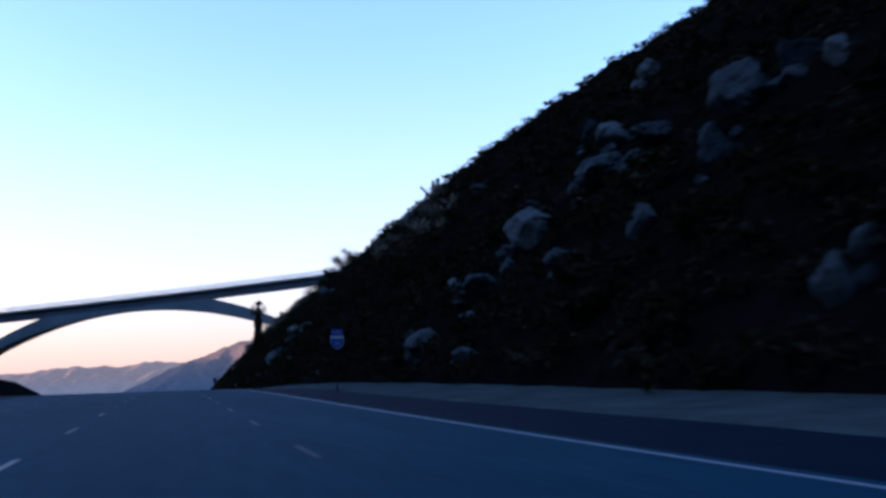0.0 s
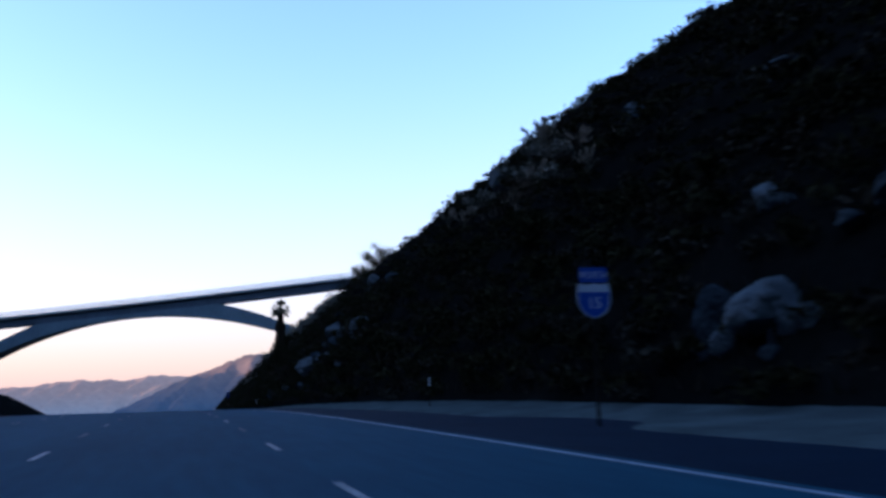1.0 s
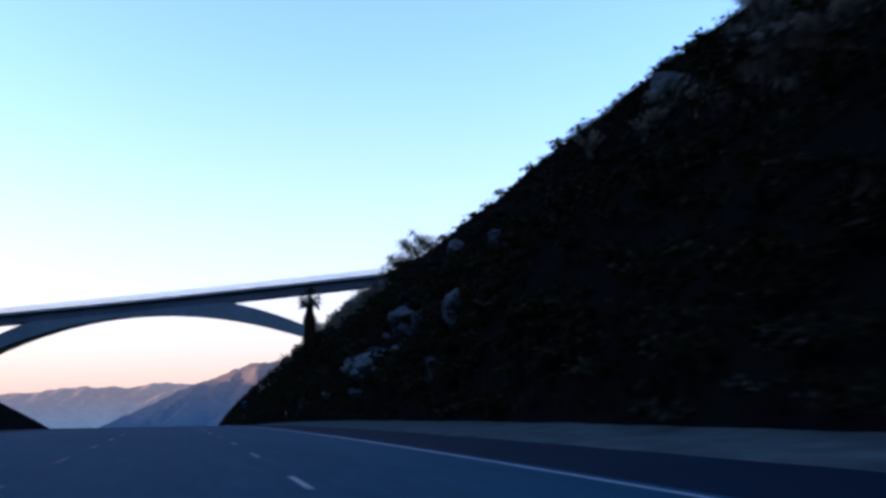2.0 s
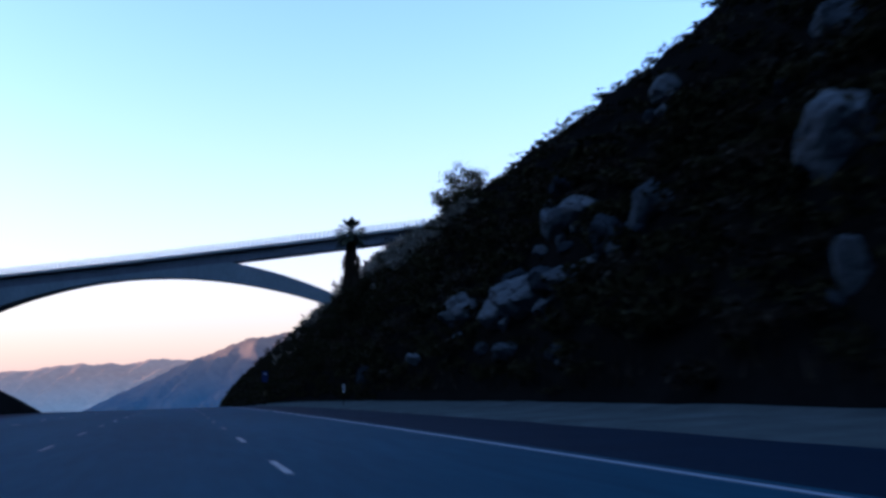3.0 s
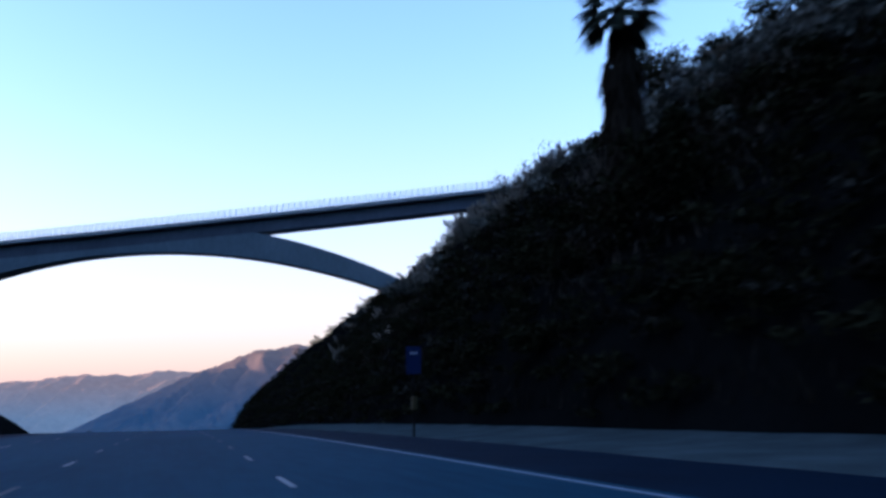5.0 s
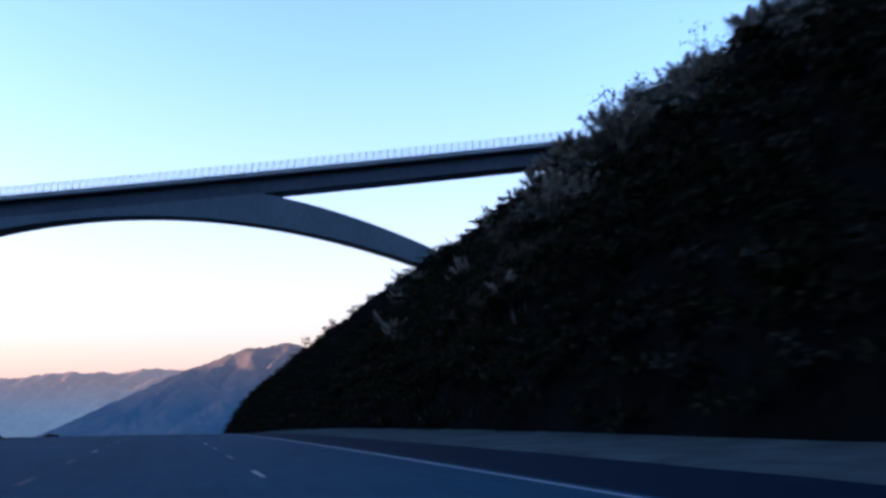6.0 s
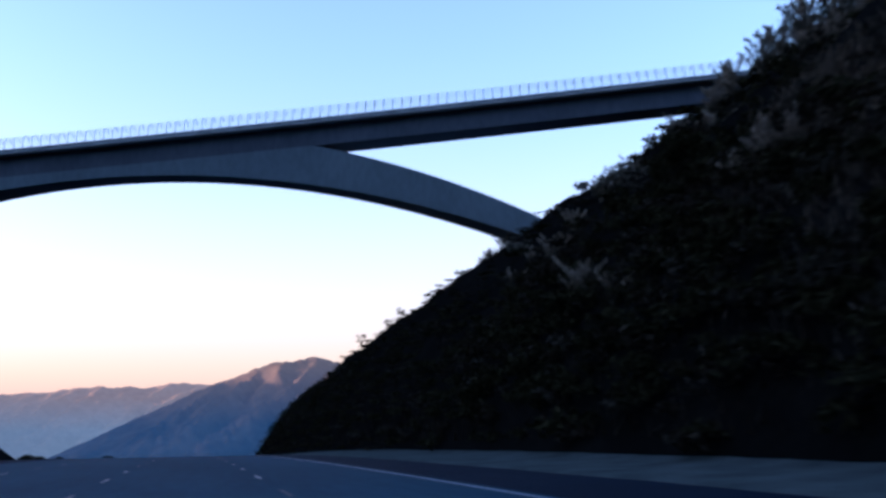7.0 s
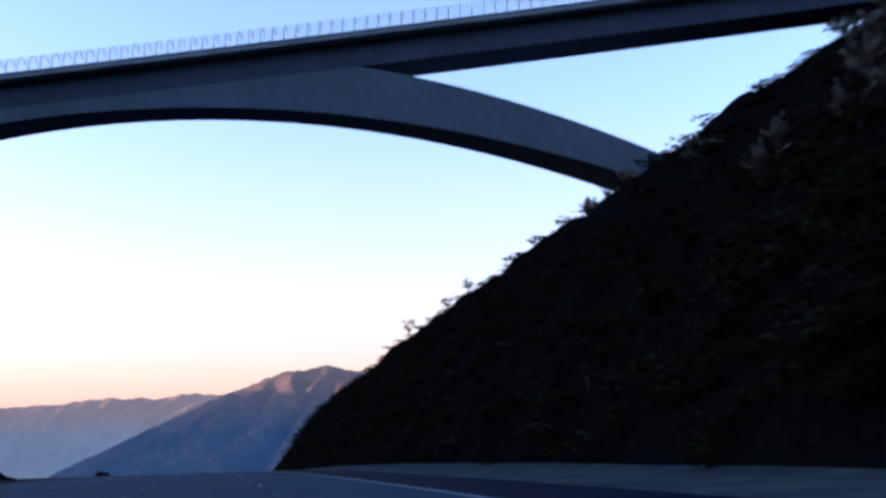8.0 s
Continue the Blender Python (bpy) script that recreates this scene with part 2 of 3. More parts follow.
def land(x, y):
    """Height of the ground."""
    x, y = np.asarray(x, float), np.asarray(y, float)
    base = road_z(y)
    s, hk, up = knots(y, HILL_STEEP), knots(y, HILL_KNEE), knots(y, HILL_UPPER)
    u = np.maximum(x - FOOT, 0)
    uu = np.minimum(u, 150)
    h = hk * (1 - np.exp(-s * uu / hk)) + up * uu + 0.08 * np.maximum(u - 150, 0)
    rough = np.clip(u / 12, 0, 1)
    h = h + rough * (0.9 * waves(x, y, 17.0, TURNS) + 0.38 * waves(x + 40, y, 5.5, TURNS) + 0.16 * waves(x, y + 9, 2.1, TURNS))
    h = h - (0.75 + 0.6 * ease((y - 240) / 60) - 1.1 * ease((y - 292) / 30)) * np.clip(u / 14, 0, 1)
    end = 1 - ease((y - 445 + 0.25 * u) / 110)
    h = h * end
    # left side of the cut, out of view, raised to block sun and sky
    left = np.maximum(-(26 + 0.185 * np.clip(y, -300, 800)) - x, 0)
    hl = 300 * (1 - np.exp(-1.35 * left / 300)) * (1 - ease((y - 640) / 150))
    # rise added behind the camera, unseen, to shut out low sky light
    back = np.maximum(-66 - y, 0)
    hb = 240 * (1 - np.exp(-1.25 * back / 240))
    drop = 210 * ease((y - 560) / 900)
    spur = np.interp(x, (-140, -75, -62, -51, -45, -35, -25), (21, 4.5, -1.2, -9.0, -13.5, -18, -34)) + 0.7 * waves(x, y, 13, TURNS)
    spur = spur - 1.1 * np.maximum(490 - y, 0) - 0.45 * np.maximum(y - 490, 0)
    under = np.where((x > -14) & (x < FOOT), -0.25, 0.0)
    z = base + h + hl + hb + under - drop
    return np.where((y > 400) & (x < -25), np.maximum(z, spur), z)


def stretch(a, b, n):
    return list(np.linspace(a, b, n, endpoint=False))


gx = np.array(stretch(-4800, -400, 10) + stretch(-400, -14, 52) + stretch(-14, FOOT, 8) + stretch(FOOT, 75, 84) + stretch(75, 300, 36) + stretch(300, 4800, 10) + [4800.0])
gy = np.array(stretch(-280, -40, 12) + stretch(-40, 520, 380) + stretch(520, 1200, 60) + stretch(1200, 4800, 16) + [4800.0])
GX, GY = np.meshgrid(gx, gy)
GZ = land(GX, GY)
nx, ny = len(gx), len(gy)
idx = np.arange(nx * ny).reshape(ny, nx)
me = bpy.data.meshes.new("ground")
me.vertices.add(nx * ny)
me.vertices.foreach_set("co", np.stack([GX, GY, GZ], -1).astype(np.float32).reshape(-1))
fq = np.stack([idx[:-1, :-1], idx[:-1, 1:], idx[1:, 1:], idx[1:, :-1]], -1).reshape(-1, 4).astype(np.int32)
me.loops.add(fq.size)
me.loops.foreach_set("vertex_index", fq.reshape(-1))
me.polygons.add(len(fq))
me.polygons.foreach_set("loop_start", np.arange(0, fq.size, 4, dtype=np.int32))
me.polygons.foreach_set("use_smooth", [True] * len(fq))
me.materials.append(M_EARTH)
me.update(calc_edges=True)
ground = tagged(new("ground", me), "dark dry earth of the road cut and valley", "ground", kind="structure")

# ---- the carriageway ----
YS = np.arange(-60, 560, 3.0)
LANES = (-9.3, -5.6, -1.91, 1.74, 5.4)
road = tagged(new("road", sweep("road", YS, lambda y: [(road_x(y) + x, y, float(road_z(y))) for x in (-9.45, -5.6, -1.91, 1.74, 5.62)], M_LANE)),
              "grooved concrete freeway lanes, tinted with the blue of skylight", "road", kind="structure")
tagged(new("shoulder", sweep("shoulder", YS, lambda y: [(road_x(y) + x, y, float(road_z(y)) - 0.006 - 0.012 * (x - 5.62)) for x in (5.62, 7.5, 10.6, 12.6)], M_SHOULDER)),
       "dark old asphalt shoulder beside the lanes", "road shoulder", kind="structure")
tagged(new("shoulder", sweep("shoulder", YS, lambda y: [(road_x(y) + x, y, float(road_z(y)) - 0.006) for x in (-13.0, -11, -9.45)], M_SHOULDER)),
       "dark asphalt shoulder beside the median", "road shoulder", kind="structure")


def verge_row(y):
    w = 0.35 * float(waves(np.array(3.0), np.array(y), 9.0, TURNS)) + 0.2 * float(waves(np.array(1.0), np.array(y), 2.7, TURNS))
    z = float(road_z(y))
    dark = -0.1 + 2.4 * math.exp(-((y - 58.5) / 4.0) ** 4) + 0.5 * math.exp(-((y - 72) / 10) ** 2)
    return [(road_x(y) + 9.5 + dark + 0.4 * w, y, z - 0.08), (road_x(y) + 9.9 + dark + 0.4 * w, y, z + 0.01), (max(11.5, 10.4 + dark), y, z + 0.07 + 0.03 * w), (13.0, y, z + 0.16), (14.0 + w, y, z + 0.36 + 0.1 * w)]


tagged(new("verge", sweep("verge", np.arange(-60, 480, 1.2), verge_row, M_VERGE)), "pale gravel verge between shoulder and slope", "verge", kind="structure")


def stripe(x0, w, y0, y1, name, label="", mat=M_PAINT):
    ys = np.arange(y0, y1 + 0.01, max(0.5, (y1 - y0) / max(1, round((y1 - y0) / 3.0))))
    ob = child(name, sweep(name, ys, lambda y: [(road_x(y) + x0 - w / 2, y, float(road_z(y)) + 0.005), (road_x(y) + x0 + w / 2, y, float(road_z(y)) + 0.005)], mat), road, label)
    return ob


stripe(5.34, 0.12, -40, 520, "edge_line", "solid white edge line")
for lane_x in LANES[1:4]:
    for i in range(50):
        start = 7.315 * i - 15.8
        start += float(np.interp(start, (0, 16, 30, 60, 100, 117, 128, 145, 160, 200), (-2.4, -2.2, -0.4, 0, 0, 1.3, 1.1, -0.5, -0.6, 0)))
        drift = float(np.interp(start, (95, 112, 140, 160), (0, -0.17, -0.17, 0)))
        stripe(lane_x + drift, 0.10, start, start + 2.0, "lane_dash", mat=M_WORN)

# ---- far ridges ----
def ridge(name, label, dist, angles, heights, depth, floor, mat, seed, spur):
    a = np.linspace(angles[0], angles[-1], 260)
    d = np.linspace(0, 1, 44)
    A, D = np.meshgrid(a, d)
    top = np.interp(A, angles, heights) * dist
    X, Y = A * dist, dist - D * depth
    slant = X + 0.55 * (dist - Y)
    spurs = 1 - 2 * np.abs(waves(slant + seed, 0.22 * Y, spur, TURNS)) + 0.55 * (1 - 2 * np.abs(waves(slant * 1.1 + 5 * seed, 0.3 * Y, spur / 2.6, TURNS)))
    fine = waves(X + 7 * seed, Y, spur / 7, TURNS)
    Z = floor + (top - floor) * ((1 - D) ** 0.9 + 0.085 * (spurs - 0.4) * np.sin(np.pi * D ** 0.7) + 0.009 * fine * (1 - 0.6 * D))
    i = np.arange(A.size).reshape(A.shape)
    f = np.stack([i[:-1, :-1], i[1:, :-1], i[1:, 1:], i[:-1, 1:]], -1).reshape(-1, 4)
    v = np.stack([X, Y, Z], -1).reshape(-1, 3)
    return tagged(new(name, mesh_of(name, v.tolist(), f.tolist(), mat, smooth=True)), label, "mountain", kind="structure")


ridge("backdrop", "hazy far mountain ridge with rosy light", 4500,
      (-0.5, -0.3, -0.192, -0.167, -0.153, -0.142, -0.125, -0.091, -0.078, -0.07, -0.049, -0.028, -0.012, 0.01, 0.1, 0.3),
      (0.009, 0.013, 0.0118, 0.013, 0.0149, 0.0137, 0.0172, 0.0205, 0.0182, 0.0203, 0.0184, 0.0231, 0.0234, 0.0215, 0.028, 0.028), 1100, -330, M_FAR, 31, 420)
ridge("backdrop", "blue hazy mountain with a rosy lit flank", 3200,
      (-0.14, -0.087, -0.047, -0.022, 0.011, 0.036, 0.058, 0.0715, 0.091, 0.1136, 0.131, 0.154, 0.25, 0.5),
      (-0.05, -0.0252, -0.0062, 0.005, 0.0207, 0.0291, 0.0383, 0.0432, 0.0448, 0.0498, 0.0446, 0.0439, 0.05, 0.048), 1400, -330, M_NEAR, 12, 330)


def shading_range_row(y):
    """Unseen hills added west of the valley, so that their shadow lies on the foot of the mountains."""
    top = np.interp(y, (900, 1400, 3400, 3900, 5200), (20, 135, 150, 78, 70)) + 14 * float(waves(np.array(0.0), np.array(y), 420, TURNS))
    return [(-1550 + dx, y, -230 + (top + 230) * k) for dx, k in ((-700, 0.0), (-420, 0.5), (-180, 0.86), (0, 1.0), (150, 0.84), (360, 0.45), (600, 0.0))]


tagged(new("backdrop", sweep("backdrop", np.arange(900, 5201, 50.0), shading_range_row, M_EARTH)), "unseen dark hill range added to shade the mountain foot", "mountain", kind="structure")

# ---- arched bridge ----
B_Y, B_TURN = 359.86, -0.2963
BU, BN = Vector((math.cos(B_TURN), math.sin(B_TURN), 0)), Vector((-math.sin(B_TURN), math.cos(B_TURN), 0))


def bp(s, n, z):
    return Vector((0, B_Y, 0)) + BU * s + BN * n + Vector((0, 0, z))


def deck_z(s):
    return 35.19 + 0.0907 * s + 8.6e-5 * s * s


def arch_low(s):
    return 29.13 - (0.00374 if s > -7.1 else 0.0038) * (s + 7.1) ** 2


def arch_high(s):
    return 35.16 - 0.00459 * (s + 8.2) ** 2


def bar(name, stations, low, high, n0, n1, mat, parent, label="", bevel=0.0):
    """A solid along the bridge between two heights and two offsets."""
    verts, faces = [], []
    for s in stations:
        a, b = low(s), high(s)
        m1 = n1(s) if callable(n1) else n1
        verts += [bp(s, n0, a), bp(s, m1, a), bp(s, m1, b), bp(s, n0, b)]
    for i in range(len(stations) - 1):
        for j in range(4):
            faces.append((4 * i + j, 4 * i + (j + 1) % 4, 4 * i + 4 + (j + 1) % 4, 4 * i + 4 + j))
    faces += [(3, 2, 1, 0), tuple(4 * (len(stations) - 1) + j for j in range(4))]
    me = mesh_of(name, verts, faces, mat)
    ob = child(name, me, parent, label)
    if bevel:
        mod = ob.modifiers.new("edge", "BEVEL")
        mod.width, mod.segments, mod.limit_method, mod.angle_limit = bevel, 2, "ANGLE", radians(50)
    return ob


bridge = tagged(new("arch_bridge"), "grey concrete arch bridge over the freeway cut", "bridge")
DECK_W, WEB = 7.0, 1.2
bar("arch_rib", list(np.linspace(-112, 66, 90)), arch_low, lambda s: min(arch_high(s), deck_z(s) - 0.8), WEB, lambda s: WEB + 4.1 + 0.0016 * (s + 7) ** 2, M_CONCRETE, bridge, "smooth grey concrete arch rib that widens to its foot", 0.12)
LONG = list(np.linspace(-160, 84, 62))
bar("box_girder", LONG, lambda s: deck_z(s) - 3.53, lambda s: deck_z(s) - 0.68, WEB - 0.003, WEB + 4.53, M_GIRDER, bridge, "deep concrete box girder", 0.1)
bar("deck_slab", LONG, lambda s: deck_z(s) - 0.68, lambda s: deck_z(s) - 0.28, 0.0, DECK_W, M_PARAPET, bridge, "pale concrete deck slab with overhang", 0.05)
for n0, n1 in ((0.05, 0.3), (DECK_W - 0.3, DECK_W - 0.05)):
    bar("parapet", LONG, lambda s: deck_z(s) - 0.277, deck_z, n0, n1, M_GIRDER, bridge, "low concrete kerb in the darker girder tone", 0.03)
for s in np.arange(-148, 80, 12.2):
    bar("joint", [s, s + 0.05], lambda s: deck_z(s) - 0.66, lambda s: deck_z(s) - 0.3, -0.006, 0.02, M_DARK, bridge)


def hoop_mesh(way):
    """A fence post that curves inwards at its top."""
    pts = [(0.0, 0.0), (0.0, 0.66)] + [(way * (0.95 - 0.95 * math.cos(a)), 0.72 + 1.22 * math.sin(a)) for a in np.linspace(0.12, 2.6, 12)]
    verts, faces = [], []
    for n, z in pts:
        for k in range(5):
            a = 2 * math.pi * k / 5
            verts.append(BN * (n + 0.052 * math.cos(a)) + BU * (0.052 * math.sin(a)) + Vector((0, 0, z)))
    for i in range(len(pts) - 1):
        for k in range(5):
            faces.append((5 * i + k, 5 * i + (k + 1) % 5, 5 * i + 5 + (k + 1) % 5, 5 * i + 5 + k))
    return mesh_of("fence_post", verts, faces, M_STEEL, smooth=True), pts


MESH_S = list(np.linspace(-66, 78, 13))
for side, way in ((0.16, 1), (DECK_W - 0.16, -1)):
    hoop, hoop_pts = hoop_mesh(way)
    fence = bar("fence", MESH_S, lambda s: deck_z(s) + 0.004, lambda s: deck_z(s) + 0.06, side - 0.03, side + 0.03, M_STEEL, bridge, "curved steel safety fence with wire mesh")
    for s in np.arange(-66, 78, 1.22):
        child("fence_post", hoop, fence, m=Matrix.Translation(bp(s, side, deck_z(s))))
    rows = len(hoop_pts)
    child("wire_mesh", mesh_of("wire_mesh", [bp(s, side + n, deck_z(s) + z) for s in MESH_S for n, z in hoop_pts],
          [(i * rows + j, i * rows + j + 1, (i + 1) * rows + j + 1, (i + 1) * rows + j) for i in range(len(MESH_S) - 1) for j in range(rows - 1)], M_MESH), fence)


# ---- plants ----
rng = np.random.default_rng(7)


def leaves(centres, size, rg, long=1.6, up=0.0):
    """Loose diamond leaves round the given centres, in all directions."""
    n = len(centres)
    a = rg.normal(size=(n, 3)) + np.array([0, 0, up])
    a /= np.linalg.norm(a, axis=1)[:, None]
    b = np.cross(a, rg.normal(size=(n, 3)))
    b /= np.linalg.norm(b, axis=1)[:, None]
    s = size * rg.uniform(0.6, 1.4, (n, 1))
    return np.stack([centres - a * s * long / 2, centres + b * s * 0.34, centres + a * s * long / 2, centres - b * s * 0.34], 1)


def crown(rg, n, radius, height, lobes=7, size=0.16):
    """Quads of an uneven crown of several lobes, with gaps."""
    out = []
    for _ in range(lobes):
        a, r = rg.uniform(0, 2 * math.pi), radius * math.sqrt(rg.uniform(0.02, 0.75))
        c = np.array([r * math.cos(a), r * math.sin(a), height * rg.uniform(0.3, 0.78)])
        k = n // lobes
        d = rg.normal(size=(k, 3))
        d /= np.linalg.norm(d, axis=1)[:, None]
        rad = radius * rg.uniform(0.32, 0.6)
        out.append(c + d * rad * rg.uniform(0.35, 1.05, (k, 1)) * np.array([1, 1, 0.8 * height / radius / 1.2]))
    c = np.concatenate(out)
    c[:, 2] = np.maximum(c[:, 2], 0.05)
    return leaves(c, size, rg)


def stems_mesh(rg, n, height, spread, r0=0.035):
    verts, faces = [], []
    for _ in range(n):
        a = rg.uniform(0, 2 * math.pi)
        lean = spread * rg.uniform(0.3, 1)
        base = len(verts)
        for i in range(5):
            t = i / 4
            c = Vector((math.cos(a) * lean * t ** 1.4, math.sin(a) * lean * t ** 1.4, -0.25 + (height * rg.uniform(0.9, 1.0) + 0.25) * t))
            r = r0 * (1 - 0.8 * t)
            for k in range(4):
                verts.append(c + Vector((r * math.cos(k * 1.571), r * math.sin(k * 1.571), 0)))
        for i in range(4):
            for k in range(4):
                faces.append((base + 4 * i + k, base + 4 * i + (k + 1) % 4, base + 4 * i + 4 + (k + 1) % 4, base + 4 * i + 4 + k))
    return mesh_of("woody_base", verts, faces, M_STEM)


def put(x, y, dz=-0.1, turn=0.0, size=1.0, wide=1.0):
    return Matrix.LocRotScale((x, y, float(land(x, y)) + dz), Euler((0, 0, turn)), (size * wide, size * wide, size))


def shrub(label, mat, rg, n, radius, height, lobes=7, leaf=0.16):
    ob = tagged(new("shrub"), label, "shrub", "shrubs on the slope")
    child("woody_base", stems_mesh(rg, 7, height * 0.75, radius * 0.7), ob, "thin woody stems")
    child("foliage", quads_mesh("foliage", crown(rg, n, radius, height, lobes, leaf), mat), ob)
    return ob


def copies(proto, spots):
    """Copies of a thing, each turned and sized in its own way; the first keeps the thing itself."""
    for i, (x, y, size) in enumerate(spots):
        m = put(x, y, turn=rng.uniform(0, 6.28))
        ob = proto if i == 0 else copy_thing(proto, m)
        ob.matrix_basis = m @ Matrix.Diagonal((size * rng.uniform(0.85, 1.25), size * rng.uniform(0.85, 1.25), size, 1))


# place along the slope, half width, half height
SCATTERED = ((25.4, 34.4, 1.5, 1.4), (27.2, 32.4, 1.2, 1.2), (25.4, 28.4, 0.55, 0.75), (27.7, 51.5, 1.1, 1.0), (25.6, 49.3, 1.5, 1.05), (27.7, 46.6, 1.25, 0.8), (23.0, 33.7, 0.8, 1.2),
             (22.1, 52.0, 1.8, 1.6), (19.8, 34.9, 0.55, 0.95), (15.9, 18.6, 0.5, 0.85), (17.0, 18.7, 0.35, 0.5), (18.9, 53.2, 1.45, 0.9), (15.8, 56.0, 1.0, 0.8), (19.2, 42.1, 0.75, 0.9),
             (37.4, 63.2, 1.0, 1.2), (15.8, 58.4, 0.8, 0.9), (15.6, 55.3, 0.4, 1.1), (14.9, 44.6, 0.85, 0.55), (31.8, 62.3, 1.2, 1.2), (25.3, 59.9, 0.7, 0.6), (19.2, 60.5, 0.5, 0.55),
             (29.0, 71.4, 0.8, 0.5), (32.8, 92.8, 1.0, 0.8))
OUTCROP = ((16.6, 147.0, 1.5, 1.2), (19.3, 147.8, 0.95, 1.2), (18.9, 138.6, 0.9, 1.3), (18.6, 127.2, 1.05, 1.4), (23.6, 132.5, 1.1, 0.8), (15.6, 123.8, 0.4, 0.9), (18.2, 141.1, 0.8, 1.0),
           (23.9, 145.2, 0.8, 0.8), (21.4, 133.1, 0.45, 0.45), (20.7, 151.6, 0.6, 1.0), (19.2, 149.0, 0.9, 0.8), (19.4, 145.6, 1.1, 0.7), (17.1, 149.4, 1.0, 0.85), (17.0, 145.3, 0.9, 0.75),
           (16.9, 143.0, 1.0, 0.7), (16.1, 149.8, 0.9, 0.8), (16.5, 159.7, 0.7, 0.5), (14.9, 139.7, 0.5, 0.4), (17.0, 159.3, 0.8, 0.85), (16.5, 155.8, 0.8, 0.7), (15.0, 162.7, 0.55, 0.45),
           (32.6, 122.7, 1.0, 1.1), (14.5, 175.6, 0.75, 0.8))
BOULDERS = SCATTERED + OUTCROP
kinds = [("dark green chaparral shrub on the slope", M_LEAF, 520, 1.15, 1.5),
         ("low dark scrub oak on the slope", M_LEAF, 620, 1.4, 1.25),
         ("grey-green sage shrub on the slope", M_SAGE, 420, 0.95, 1.05),
         ("dry brown brush on the slope", M_DRY, 420, 0.9, 0.95)]
for k, (label, mat, n, radius, height) in enumerate(kinds):
    rg = np.random.default_rng(20 + k)
    proto = shrub(label, mat, rg, n, radius, height)
    spots = []
    count = (90, 80, 45, 40)[k]
    for i in range(count):
        y = rng.uniform(14, 440)
        x = 14.8 + 9.5 * rng.uniform(0, 1) ** 1.3
        if not any(-1.8 * b[2] - 1.0 < y - b[1] < b[2] + 1.2 and -b[2] - 2.5 < x - b[0] < b[2] + 0.5 for b in BOULDERS):
            spots.append((x, y, rng.uniform(0.6, 1.25) * (0.6 if y > 285 else 1.0)))
    copies(proto, spots)

pale = shrub("pale grey sagebrush on the upper slope", M_PALE, np.random.default_rng(77), 520, 1.25, 1.1)
prng = np.random.default_rng(78)
copies(pale, [(c[0] + prng.normal(0, 1.0), c[1] + prng.normal(0, 2.4), prng.uniform(1.1, 1.7)) for c in
              ((33, 243), (31, 250), (30, 256), (28, 252), (36, 262), (33, 268), (29, 262), (26, 256),
               (24, 250), (22, 254), (32, 234), (30, 238), (27, 244), (28, 296), (30, 303), (26, 312), (29, 105), (31, 100), (28, 99), (30, 108), (26, 110),
               (22.3, 207.7), (23, 204), (21.5, 197.5), (23.1, 197.5), (20.6, 192.6), (23.6, 195), (21.5, 191), (21.9, 189), (22.4, 187.3), (23.4, 187.5), (25, 199), (24.5, 203), (26, 206), (21, 209), (24, 210), (26, 213), (28, 209), (28, 216), (24.5, 191), (26, 194), (27.5, 199), (29, 204), (31, 209), (30, 213), (25.5, 187), (22, 201), (23.5, 206.5))])

tall = shrub("tall dark shrub on the skyline of the slope", M_LEAF, np.random.default_rng(64), 1000, 1.5, 2.1, 10)
copies(tall, [(40.0, 287.5, 0.9), (42.0, 284.0, 1.05), (43.0, 279.5, 1.05), (42.0, 270.0, 0.9), (40.0, 267.0, 0.8)])

median = shrub("low dark shrub beside the median shoulder", M_LEAF, np.random.default_rng(61), 420, 0.9, 0.75)
copies(median, [(-13.6 - 0.5 * math.sin(2.3 * i), y, size) for i, (y, size) in enumerate(((322, 1.0), (328, 0.8), (334, 0.7), (341, 0.5), (349, 0.35), (397, 0.8), (400, 1.15), (404, 0.7)))])

# scrub beyond counting, over the whole cut slope; the boulders stand clear of it
rg = np.random.default_rng(99)
near_stock = [[crown(np.random.default_rng(200 + 10 * g + v), 140, 1.15, 0.95, 8, 0.19) for v in range(4)] for g in range(3)]
far_stock = [[crown(np.random.default_rng(300 + 10 * g + v), 112, 1.4, 0.62, 9, 0.25) for v in range(4)] for g in range(3)]
bins = [[], [], []]
spots = [(x, y, near_stock) for x in np.arange(14.5, 23, 1.25) for y in np.arange(-10, 470, 1.55)]
spots += [(x, y, far_stock) for x in np.arange(23, 76, 2.2) for y in np.arange(-10, 470, 2.45)]
spots += [(x, y, far_stock) for x in np.arange(23, 46, 1.9) for y in np.arange(20, 140, 2.1)]
spots += [(x, y, near_stock) for x in np.arange(15.0, 24, 1.15) for y in np.arange(120, 300, 1.5)]
